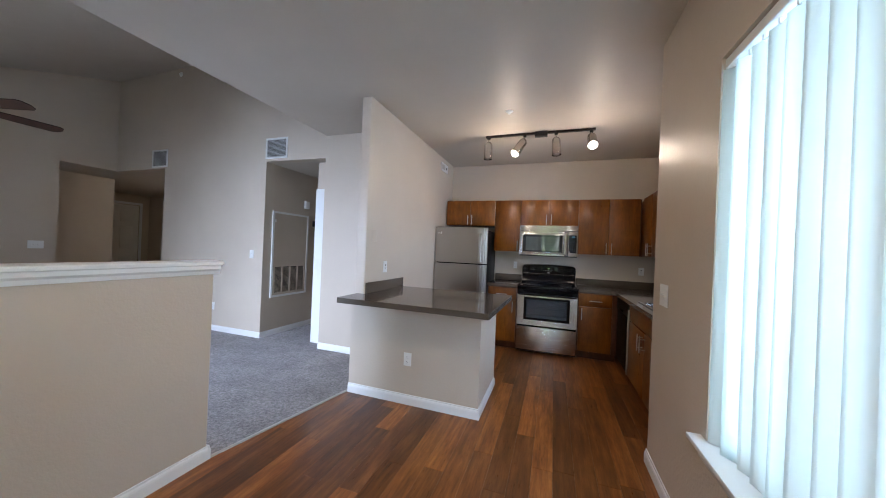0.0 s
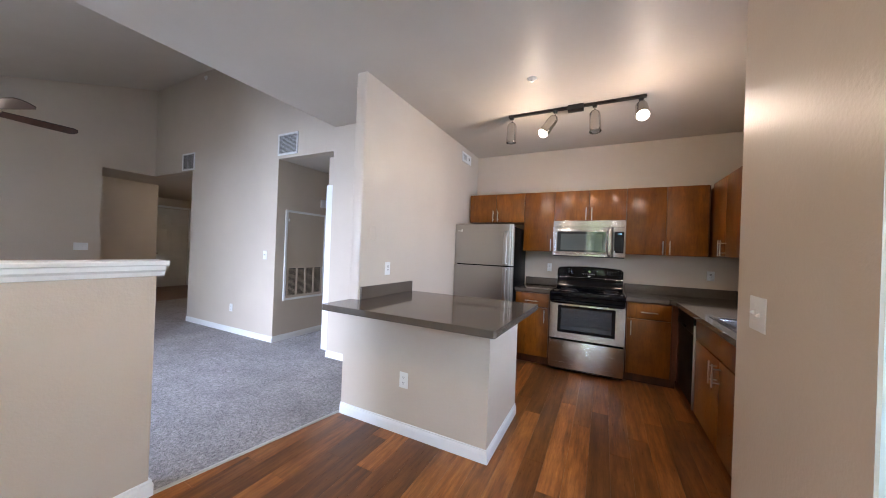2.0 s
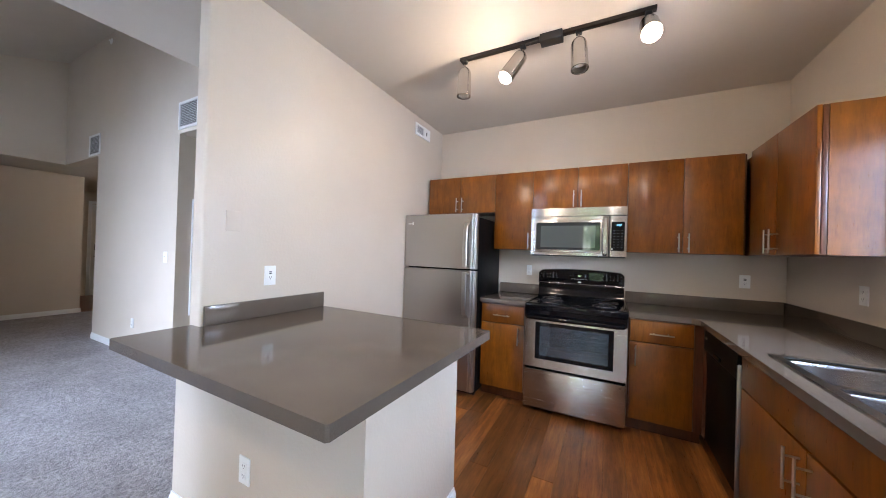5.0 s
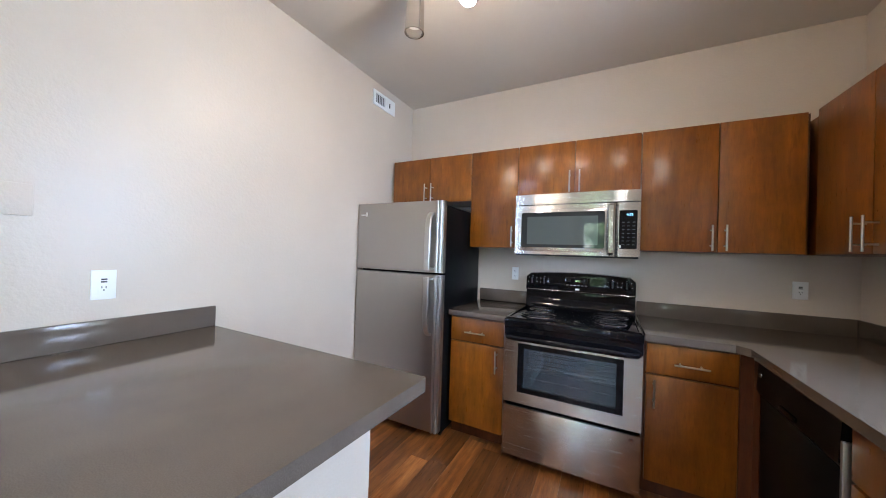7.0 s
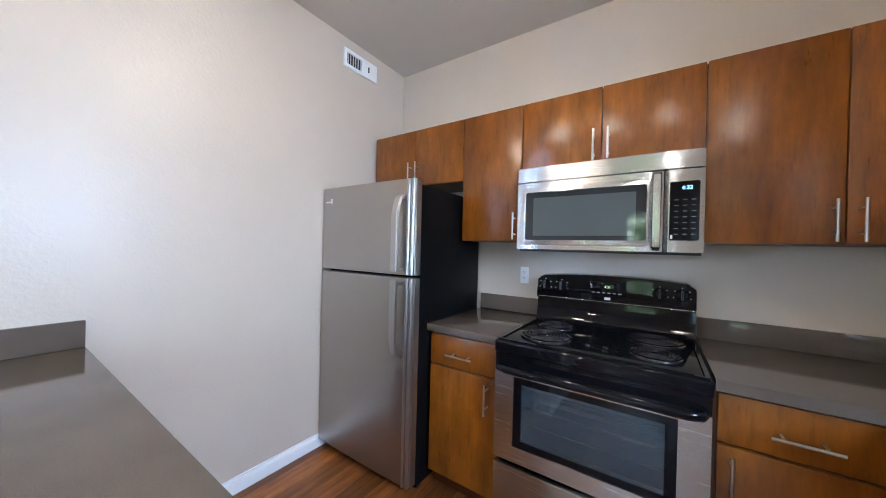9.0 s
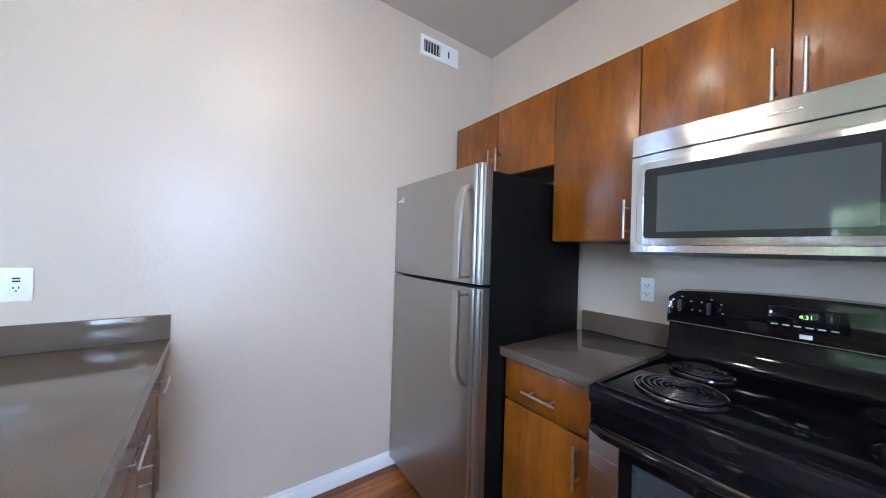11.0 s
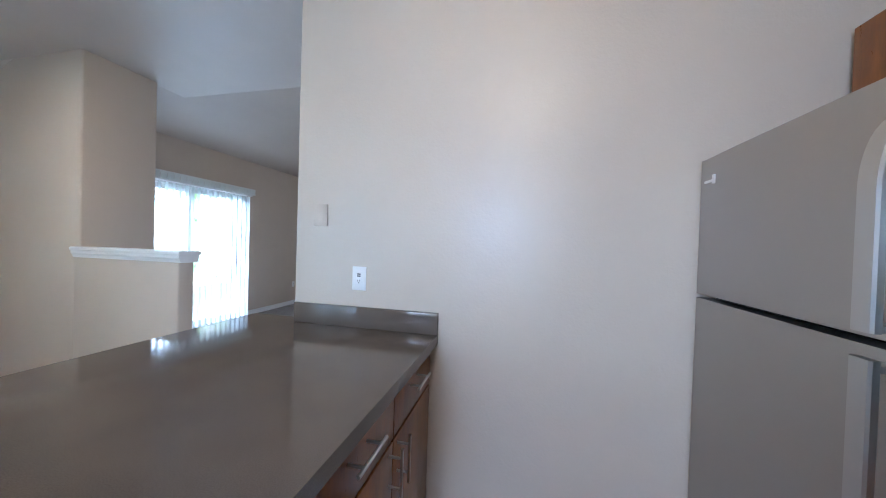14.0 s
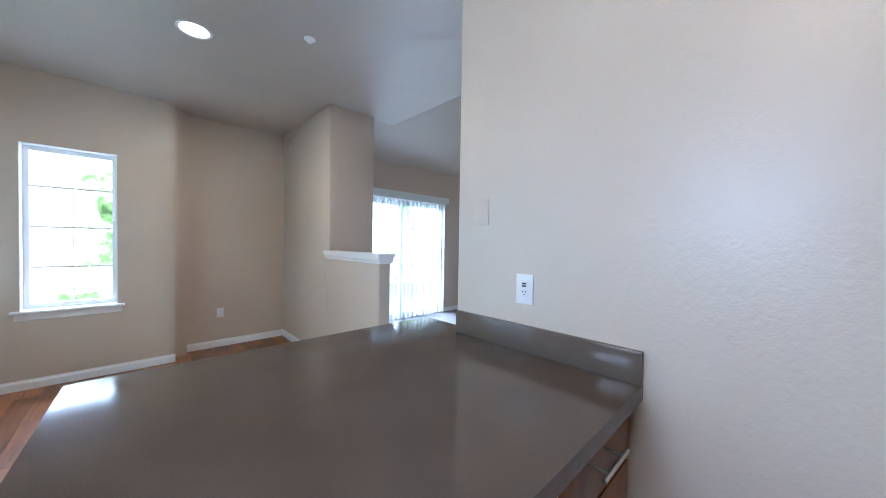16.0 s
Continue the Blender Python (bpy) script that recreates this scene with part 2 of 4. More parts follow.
nt.links.new(em.outputs[0], nt.nodes["Material Output"].inputs[0])


# ---- shapes ----
def add_box(bm, x0, x1, y0, y1, z0, z1, r=0.0, seg=2, upright=False):
    """A box in bm; r rounds its edges, or with upright its vertical edges alone."""
    v = [bm.verts.new((x, y, z)) for z in (z0, z1) for x, y in ((x0, y0), (x1, y0), (x1, y1), (x0, y1))]
    for f in ((3, 2, 1, 0), (4, 5, 6, 7), (0, 1, 5, 4), (1, 2, 6, 5), (2, 3, 7, 6), (3, 0, 4, 7)):
        bm.faces.new([v[i] for i in f])
    if r > 0:
        pairs = [(i, i + 4) for i in range(4)]
        if not upright:
            pairs += [(i, (i + 1) % 4) for i in range(4)] + [(4 + i, 4 + (i + 1) % 4) for i in range(4)]
        es = [bm.edges.get((v[a], v[b])) for a, b in pairs]
        bmesh.ops.bevel(bm, geom=es, offset=r, segments=seg, affect="EDGES", profile=0.5, clamp_overlap=True)
    return bm


def rbox(*a, **k):
    return add_box(bmesh.new(), *a, **k)


def add_rod(bm, p, q, r, n=12, r2=None, caps=True):
    p, q = Vector(p), Vector(q)
    d = q - p
    m = Matrix.Translation((p + q) / 2) @ d.to_track_quat("Z", "Y").to_matrix().to_4x4()
    bmesh.ops.create_cone(bm, cap_ends=caps, segments=n, radius1=r, radius2=r if r2 is None else r2, depth=d.length, matrix=m)
    return bm


def rod(*a, **k):
    return add_rod(bmesh.new(), *a, **k)


def add_tube(bm, pts, r, n=8, ry=None, closed=False):
    """A tube along pts; ry flattens it across its second axis."""
    pts = [Vector(p) for p in pts]
    rings = []
    for i, p in enumerate(pts):
        a, c = pts[i - 1] if (i or closed) else p, pts[(i + 1) % len(pts)] if (i < len(pts) - 1 or closed) else p
        t = (c - a).normalized()
        up = Vector((0, 0, 1)) if abs(t.z) < 0.9 else Vector((1, 0, 0))
        s = t.cross(up).normalized()
        u = s.cross(t)
        rings.append([bm.verts.new(p + s * (r * math.cos(k * 2 * math.pi / n)) + u * ((ry or r) * math.sin(k * 2 * math.pi / n))) for k in range(n)])
    for i in range(len(rings) - (0 if closed else 1)):
        a, c = rings[i], rings[(i + 1) % len(rings)]
        for k in range(n):
            bm.faces.new((a[k], a[(k + 1) % n], c[(k + 1) % n], c[k]))
    if not closed:
        bm.faces.new(rings[0][::-1])
        bm.faces.new(rings[-1])
    return bm


def lathe(profile, n=28, place=(0, 0, 0), axis=None):
    """Turn (radius, height) pairs round z, then point z along axis."""
    bm = bmesh.new()
    rings = []
    for r, z in profile:
        rings.append([bm.verts.new((r * math.cos(k * 2 * math.pi / n), r * math.sin(k * 2 * math.pi / n), z)) for k in range(n)])
    for a, c in zip(rings, rings[1:]):
        for k in range(n):
            bm.faces.new((a[k], a[(k + 1) % n], c[(k + 1) % n], c[k]))
    bmesh.ops.remove_doubles(bm, verts=bm.verts, dist=1e-5)
    m = Matrix.Translation(place)
    if axis:
        m = m @ Vector(axis).to_track_quat("Z", "Y").to_matrix().to_4x4()
    bm.transform(m)
    return bm


def prism(profile, axis, a, c):
    """A profile of (u, v) drawn out along an axis from a to c. x: u is y, v is z. y: u is x, v is z. z: u is x, v is y."""
    bm = bmesh.new()
    place = {"x": lambda u, v, w: (w, u, v), "y": lambda u, v, w: (u, w, v), "z": lambda u, v, w: (u, v, w)}[axis]
    r0 = [bm.verts.new(place(u, v, a)) for u, v in profile]
    r1 = [bm.verts.new(place(u, v, c)) for u, v in profile]
    n = len(profile)
    for k in range(n):
        bm.faces.new((r0[k], r0[(k + 1) % n], r1[(k + 1) % n], r1[k]))
    bm.faces.new(r0[::-1])
    bm.faces.new(r1)
    bmesh.ops.recalc_face_normals(bm, faces=bm.faces)
    return bm


def link(name, bm, mat, base=(0, 0, 0), smooth=False):
    bmesh.ops.recalc_face_normals(bm, faces=bm.faces)
    me = bpy.data.meshes.new(name)
    bm.to_mesh(me)
    bm.free()
    me.transform(Matrix.Translation(-Vector(base)))
    if smooth:
        me.shade_smooth()
        me.set_sharp_from_angle(angle=radians(38))
    me.materials.append(mat)
    return new(name, me)


def thing(name, base, label, category, group=""):
    e = new(name)
    e.empty_display_size = 0.05
    e.location = base
    e["base"] = base
    return tagged(e, label, category, group)


def part(name, bm, mat, parent, label="", smooth=True):
    """One mesh under a thing or under a part; its bmesh is given in world places."""
    root = parent
    while root.parent:
        root = root.parent
    ob = link(name, bm, mat, Vector(root["base"]) if "base" in root else root.location, smooth)
    ob.parent = parent
    return tagged(ob, label)


def structure(name, bm, mat, label, category, smooth=False):
    return tagged(link(name, bm, mat, (0, 0, 0), smooth), label, category, "", "structure")


def joined(*bs):
    bm = bmesh.new()
    for b in bs:
        add_box(bm, *b)
    return bm


# ---- walls, floors, ceilings ----
WALL = "beige painted drywall, faint roller texture"
structure("ground", rbox(-60, 60, -60, 60, -0.5, -0.12), M_concrete, "pale concrete ground slab outside and under the flat", "ground")
bm = bmesh.new()
for pts in (((-12, 1.2), (-2.135, 1.2), (-2.135, 3.83), (-1.93, 4.97), (-1.93, 9.2), (-12, 9.2)),):
    lo, hi = [bm.verts.new((x, y, -0.1)) for x, y in pts], [bm.verts.new((x, y, 0.006)) for x, y in pts]
    bm.faces.new(hi)
    bm.faces.new(lo[::-1])
    for k in range(len(pts)):
        bm.faces.new((lo[k], lo[(k + 1) % len(pts)], hi[(k + 1) % len(pts)], hi[k]))
structure("floor_carpet", bm, M_carpet, "grey-taupe cut pile carpet with vacuum marks and traffic shading", "carpet")
bm = bmesh.new()
for pts in (((-2.135, 1.2), (0.63, 1.2), (0.63, 4.785), (1.4, 4.785), (1.4, 7.72), (-1.93, 7.72), (-1.93, 4.97), (-2.135, 3.83)),):
    lo, hi = [bm.verts.new((x, y, -0.1)) for x, y in pts], [bm.verts.new((x, y, -0.008)) for x, y in pts]
    bm.faces.new(hi)
    bm.faces.new(lo[::-1])
    for k in range(len(pts)):
        bm.faces.new((lo[k], lo[(k + 1) % len(pts)], hi[(k + 1) % len(pts)], hi[k]))
floor_wood = structure("floor_wood", bm, M_under, "reddish brown wood-look plank floor, satin finish", "wood floor")
bm = bmesh.new()
add_tube(bm, [(-2.135, 3.84, 0.004), (-1.93, 4.97, 0.004)], 0.014, 8, 0.007)
structure("trim_carpet_edge", bm, M_seam, "thin pale strip between carpet and plank floor", "threshold strip")

structure("ceiling", joined((-2.99, 1.5, 2.74, 7.8, CEIL, CEIL + 0.12), (-2.70, 1.5, 1.2, 2.74, CEIL, CEIL + 0.12)), M_ceil, "flat pale beige painted ceiling with a soft sheen", "ceiling")


def vault(y):
    return 2.65 + 0.345 * (y - 1.65)


structure("ceiling_vault", prism([(1.45, vault(1.45)), (6.0, vault(6.0)), (6.0, vault(6.0) + 0.12), (1.45, vault(1.45) + 0.12)], "x", -7.7, -2.16), M_ceil, "sloped vaulted ceiling over the living room, beige paint", "ceiling")
structure("wall_gable", rbox(-2.30, -2.16, 2.74, 5.82, CEIL + 0.12, 4.4), M_wall, WALL, "wall")
structure("ceiling_hall", rbox(-4.02, -2.9, 5.94, 9.2, 2.49, 2.6), M_ceil, "low painted ceiling over the hall", "ceiling")
structure("ceiling_entry", joined((-11.3, -7.62, 3.0, 9.2, 2.5, 2.62), (-7.62, -6.08, 5.94, 9.2, 2.5, 2.62)), M_ceil, "low painted ceiling over the entry", "ceiling")

PEND = 5.015
structure("wall_partition", rbox(-1.925, -1.82, PEND, 7.6, 0, CEIL, r=0.014, seg=4, upright=True), M_wall, "beige drywall partition with rounded corner bead", "wall", True)
structure("wall_back", rbox(-1.925, 1.4, 7.6, 7.72, 0, CEIL), M_wall, WALL, "wall")
KY0, KY1, KZ0, KZ1 = 5.33, 6.27, 1.12, 2.06
structure("wall_kitchen_east", joined((1.28, 1.4, 4.785, KY0, 0, CEIL), (1.28, 1.4, KY1, 7.6, 0, CEIL), (1.28, 1.4, KY0, KY1, 0, KZ0), (1.28, 1.4, KY0, KY1, KZ1, CEIL)), M_wall, WALL, "wall")
structure("wall_return", rbox(0.63, 1.28, 4.785, 4.90, 0, CEIL), M_wall, WALL, "wall")
WE0, WE1, WZ0, WZ1 = 2.42, 4.08, 0.60, 2.22
structure("wall_east", joined((0.49, 0.63, WE1, 4.90, 0, CEIL), (0.49, 0.63, 1.45, WE0, 0, CEIL), (0.49, 0.63, WE0, WE1, 0, WZ0 - 0.026), (0.49, 0.63, WE0, WE1, WZ1, CEIL)), M_wall, WALL, "wall")
SX0, SX1, SZ0, SZ1 = -0.555, 0.035, 0.685, 2.14
structure("wall_south", joined((-0.99, SX0, 1.44, 1.60, 0, CEIL), (SX1, 0.49, 1.44, 1.60, 0, CEIL), (SX0, SX1, 1.44, 1.60, 0, SZ0 - 0.024), (SX0, SX1, 1.44, 1.60, SZ1, CEIL)), M_wall, WALL, "wall")
structure("wall_nook", joined((-2.165, -0.99, 1.2, 1.31, 0, CEIL), (-1.1, -0.99, 1.31, 1.44, 0, CEIL)), M_wall, WALL, "wall")
structure("wall_column", rbox(-2.70, -2.165, 1.2, 2.796, 0, 3.2, r=0.015, seg=3, upright=True), M_wall, "full-height beige drywall pier beside the half wall", "wall", True)
structure("wall_half", rbox(-2.245, -2.135, 2.79, 3.83, 0, 1.15, r=0.012, seg=3, upright=True), M_wall, "beige drywall half wall between dining area and living room", "wall", True)
PX0, PX1, PZ = -4.93, -3.03, 2.07
structure("wall_patio", joined((PX1, -2.70, 1.5, 1.65, 0, 2.8), (-7.62, PX0, 1.5, 1.65, 0, 2.8), (PX0, PX1, 1.5, 1.65, PZ, 2.8)), M_wall, WALL, "wall")
structure("wall_north", joined((-6.2, -4.016, 5.82, 5.94, 0, 4.3), (-3.0, -1.917, 5.82, 5.94, 0, 4.3), (-4.016, -3.0, 5.82, 5.94, 2.49, 4.3), (-7.62, -6.2, 5.82, 5.94, 2.5, 4.3)), M_wall, WALL, "wall")
structure("wall_west", joined((-7.62, -7.5, 1.65, 5.13, 0, 4.3), (-7.62, -7.5, 5.13, 5.82, 2.5, 4.3)), M_wall, WALL, "wall")
structure("wall_hall_west", rbox(-4.136, -4.016, 5.94, 9.2, 0, 2.49), M_wall, WALL, "wall")
structure("wall_hall_east", rbox(-3.27, -2.9, 6.01, 9.2, 0, 2.49), M_wall, WALL, "wall")
structure("wall_hall_end", rbox(-4.14, -2.9, 9.2, 9.3, 0, 2.6), M_wall, WALL, "wall")
structure("wall_entry_east", rbox(-8.72, -8.6, 3.0, 6.3, 0, 2.5), M_wall, WALL, "wall")
structure("wall_entry_south", rbox(-8.6, -7.62, 3.0, 3.1, 0, 2.5), M_wall, WALL, "wall")
structure("wall_entry_north", rbox(-11.3, -6.08, 8.2, 8.3, 0, 2.6), M_wall, WALL, "wall")
structure("wall_entry_return", rbox(-6.2, -6.08, 5.94, 8.2, 0, 2.5), M_wall, WALL, "wall")
structure("wall_entry_far", joined((-11.2, -11.06, 6.0, 7.06, 0, 2.6), (-11.2, -11.06, 7.98, 8.2, 0, 2.6), (-11.2, -11.06, 7.06, 7.98, 2.215, 2.6)), M_wall, WALL, "wall")
structure("wall_entry_side", rbox(-11.06, -8.72, 6.2, 6.3, 0, 2.5), M_wall, WALL, "wall")
structure("floor_entry", rbox(-11.06, -8.62, 6.3, 8.2, 0.0, 0.010), M_plank, "dark plank floor at the entry door", "wood floor")
structure("wall_peninsula", joined((-1.915, -0.68, 4.965, 5.08, 0, 0.868), (-0.80, -0.68, 5.08, 5.69, 0, 0.868)), M_wall, "beige drywall knee wall under the peninsula worktop", "wall")


# ---- baseboards and trim ----
def baseboard(a, c, out, z=0.0):
    """A baseboard along a wall foot from a to c (one of x, y shared); out: the way it faces."""
    (ax, ay), (cx, cy) = a, c
    prof = [(0, 0), (0.014, 0), (0.014, 0.056), (0.011, 0.067), (0.006, 0.074), (0.006, 0.085), (0, 0.085)]
    if ax == cx:
        bm = prism([(ax + out * u, z + v) for u, v in prof], "y", min(ay, cy), max(ay, cy))
    else:
        bm = prism([(ay + out * u, z + v) for u, v in prof], "x", min(ax, cx), max(ax, cx))
    return structure("baseboard", bm, M_trim, "white painted baseboard with moulded top edge", "baseboard")


for a, c, out in (((-1.915, 4.965), (-0.68, 4.965), -1), ((-0.68, 4.951), (-0.68, 5.69), 1), ((-1.82, 5.80), (-1.82, 7.6), 1),
                  ((-2.135, 2.80), (-2.135, 3.83), 1), ((-2.259, 3.83), (-2.121, 3.83), 1), ((-2.165, 1.31), (-2.165, 2.79), 1), ((-2.165, 1.31), (-1.1, 1.31), 1),
                  ((-0.99, 1.60), (0.49, 1.60), 1), ((0.49, 1.6), (0.49, 4.914), -1), ((0.49, 4.90), (0.64, 4.90), 1),
                  ((-6.2, 5.82), (-4.002, 5.82), -1), ((-3.0, 5.82), (-1.93, 5.82), -1), ((-4.016, 5.82), (-4.016, 9.2), 1),
                  ((-7.5, 1.65), (-7.5, 5.13), 1), ((-8.6, 3.1), (-8.6, 6.314), 1), ((-6.2, 5.82), (-6.2, 8.2), -1), ((-7.5, 1.65), (PX0, 1.65), 1),
                  ((-1.915, 5.0), (-1.915, 5.82), -1), ((-2.245, 2.8), (-2.245, 3.83), -1), ((-2.70, 1.65), (-2.70, 2.8), -1)):
    baseboard(a, c, out)

cap = [(-2.262, 1.205), (-2.108, 1.205), (-2.104, 1.21), (-2.104, 1.225), (-2.110, 1.232), (-2.258, 1.232), (-2.266, 1.225), (-2.266, 1.21)]
structure("trim_half_wall_cap", prism(cap, "y", 2.797, 3.868), M_trim, "white painted cap board on the half wall", "cap trim")
bed = [(-2.135, 1.15), (-2.127, 1.152), (-2.122, 1.172), (-2.113, 1.184), (-2.113, 1.205), (-2.258, 1.205), (-2.258, 1.184), (-2.252, 1.172), (-2.248, 1.152), (-2.245, 1.15)]
structure("trim_half_wall_bed", prism(bed, "y", 2.797, 3.856), M_trim, "white bed moulding under the half wall cap", "moulding")
structure("trim_hall_casing", joined((-3.275, -3.0, 5.985, 6.008, 0.007, 2.12)), M_trim, "white painted door casing at the hall opening", "casing")


# ---- windows, blinds, doors ----
def window_south():
    w = structure("window_1", joined((SX0, SX1, 1.46, 1.50, SZ0, SZ0 + 0.045), (SX0, SX1, 1.46, 1.50, SZ1 - 0.045, SZ1), (SX0, SX0 + 0.04, 1.46, 1.50, SZ0 + 0.045, SZ1 - 0.045), (SX1 - 0.04, SX1, 1.46, 1.50, SZ0 + 0.045, SZ1 - 0.045)), M_trim, "tall white-framed window with horizontal muntins, bright daylight outside", "window")
    part("sill", rbox(SX0 - 0.05, SX1 + 0.05, 1.50, 1.64, SZ0 - 0.022, SZ0, r=0.006), M_trim, w)
    part("apron", prism([(1.60, SZ0 - 0.085), (1.612, SZ0 - 0.08), (1.618, SZ0 - 0.035), (1.626, SZ0 - 0.023), (1.60, SZ0 - 0.023)], "x", SX0 - 0.03, SX1 + 0.03), M_trim, w)
    for x0, x1 in ((SX0, SX0 + 0.005), (SX1 - 0.005, SX1)):
        part("jamb_liner", rbox(x0, x1, 1.50, 1.60, SZ0, SZ1), M_trim, w)
    part("head_liner", rbox(SX0 + 0.005, SX1 - 0.005, 1.50, 1.60, SZ1 - 0.005, SZ1), M_trim, w)
    zs = [SZ0 + 0.045, 1.055, 1.42, 1.785, SZ1 - 0.045]
    for k, z in enumerate(zs[1:-1]):
        part("muntin", rbox(SX0 + 0.04, SX1 - 0.04, 1.470, 1.488, z - 0.009, z + 0.009), M_trim, w)
    part("mullion", rbox((SX0 + SX1) / 2 - 0.004, (SX0 + SX1) / 2 + 0.004, 1.468, 1.474, SZ0 + 0.045, SZ1 - 0.045), M_trim, w)
    for z0, z1 in zip(zs, zs[1:]):
        p = part("pane", rbox(SX0 + 0.04, SX1 - 0.04, 1.478, 1.482, z0 + 0.006, z1 - 0.006), M_glass, w)
        p.visible_shadow = False


window_south()


def window_east():
    w = structure("window_2", joined((0.57, 0.61, WE0, WE1, WZ0, WZ0 + 0.05), (0.57, 0.61, WE0, WE1, WZ1 - 0.05, WZ1), (0.57, 0.61, WE0, WE0 + 0.05, WZ0 + 0.05, WZ1 - 0.05), (0.57, 0.61, WE1 - 0.05, WE1, WZ0 + 0.05, WZ1 - 0.05)), M_trim, "wide white-framed window behind vertical blinds", "window")
    part("sill", rbox(0.435, 0.57, WE0 - 0.06, WE1 + 0.06, WZ0 - 0.024, WZ0, r=0.007), M_trim, w)
    part("apron", prism([(0.49, WZ0 - 0.09), (0.478, WZ0 - 0.085), (0.472, WZ0 - 0.04), (0.46, WZ0 - 0.025), (0.49, WZ0 - 0.025)], "y", WE0 - 0.04, WE1 + 0.04), M_trim, w)
    part("meeting_stile", rbox(0.575, 0.605, (WE0 + WE1) / 2 - 0.03, (WE0 + WE1) / 2 + 0.03, WZ0 + 0.05, WZ1 - 0.05), M_trim, w)
    for y0, y1 in ((WE0 + 0.05, (WE0 + WE1) / 2 - 0.03), ((WE0 + WE1) / 2 + 0.03, WE1 - 0.05)):
        p = part("pane", rbox(0.588, 0.592, y0, y1, WZ0 + 0.05, WZ1 - 0.05), M_glass, w)
        p.visible_shadow = False


window_east()


def window_kitchen():
    w = structure("window_3", joined((1.34, 1.37, KY0, KY1, KZ0, KZ0 + 0.05), (1.34, 1.37, KY0, KY1, KZ1 - 0.05, KZ1), (1.34, 1.37, KY0, KY0 + 0.05, KZ0 + 0.05, KZ1 - 0.05), (1.34, 1.37, KY1 - 0.05, KY1, KZ0 + 0.05, KZ1 - 0.05)), M_trim, "white-framed kitchen window over the sink, mirrored in the worktop", "window")
    mid = (KY0 + KY1) / 2
    part("mullion", rbox(1.335, 1.37, mid - 0.03, mid + 0.03, KZ0 + 0.05, KZ1 - 0.05), M_trim, w)
    part("sill", rbox(1.262, 1.34, KY0 - 0.02, KY1 + 0.02, KZ0 + 0.002, KZ0 + 0.02, r=0.004), M_trim, w)
    for y0, y1 in ((KY0 + 0.05, mid - 0.03), (mid + 0.03, KY1 - 0.05)):
        for k in (1, 2, 3):
            y = y0 + (y1 - y0) * k / 4
            part("muntin", rbox(1.345, 1.36, y - 0.007, y + 0.007, KZ0 + 0.05, KZ1 - 0.05), M_trim, w)
        p = part("pane", rbox(1.351, 1.354, y0, y1, KZ0 + 0.05, KZ1 - 0.05), M_glass, w)
        p.visible_shadow = False


window_kitchen()


def vane_mesh(height, width=0.089):
    """One slightly curved vane, hung from its top at the origin."""
    bm = bmesh.new()
    n = 6
    rows = []
    for z in (0.0, -height * 0.5, -height):
        rows.append([bm.verts.new(((k / n - 0.5) * width, 0.003 * (1 - (2 * k / n - 1) ** 2), z)) for k in range(n + 1)])
    for a, c in zip(rows, rows[1:]):
        for k in range(n):
            bm.faces.new((a[k], a[k + 1], c[k + 1], c[k]))
    bmesh.ops.solidify(bm, geom=bm.faces[:], thickness=0.0008)
    me = bpy.data.meshes.new("vane")
    bm.to_mesh(me)
    bm.free()
    me.shade_smooth()
    me.materials.append(M_vane)
    return me


def vertical_blind(name, base, count, step, height, yaw, turn, label, gathered=0):
    """Headrail along local x with vanes hung below it, each turned by turn degrees."""
    b = thing(name, base, label, "vertical blind")
    b.rotation_euler[2] = radians(yaw)
    length = count * step
    rail = link("headrail", rbox(-0.02, length + 0.02, -0.022, 0.022, 0.0, 0.04, r=0.004), M_trim)
    rail.parent = b
    me = vane_mesh(height)
    for k in range(count):
        o = new("vane", me)
        o.parent = b
        o.matrix_local = pose((k + 0.5) * step, 0, -0.015, random.uniform(-0.3, 0.3), random.uniform(-0.25, 0.25), (turn + 3 * (gathered - k) ** 2 if k < gathered else turn) + random.uniform(-1.6, 1.6))
        clip = link("carrier", rbox((k + 0.5) * step - 0.004, (k + 0.5) * step + 0.004, -0.004, 0.004, -0.02, 0.0), M_plate)
        clip.parent = b
    return b


vertical_blind("vertical_blind", (0.525, 4.075, WZ1 - 0.045), 19, 0.0855, WZ1 - WZ0 - 0.062, -90, 8, "closed white vertical blind glowing with daylight in the dining window", 4)
vertical_blind("vertical_blind", (PX0 + 0.01, 1.70, PZ - 0.02), 22, 0.086, 2.0, 0, 76, "half-open white vertical blind hanging before the sliding patio door")
val = thing("blind_valance", (-4.0, 1.72, PZ + 0.01), "white slatted valance over the patio door blind", "valance")
part("rail", rbox(PX0 - 0.03, PX1 + 0.05, 1.652, 1.76, PZ + 0.09, PZ + 0.10), M_trim, val)
for k in range(24):
    part("slat", rbox(PX0 - 0.03 + k * 0.083, PX0 + 0.047 + k * 0.083, 1.752, 1.757, PZ + 0.0, PZ + 0.09), M_vane, val)


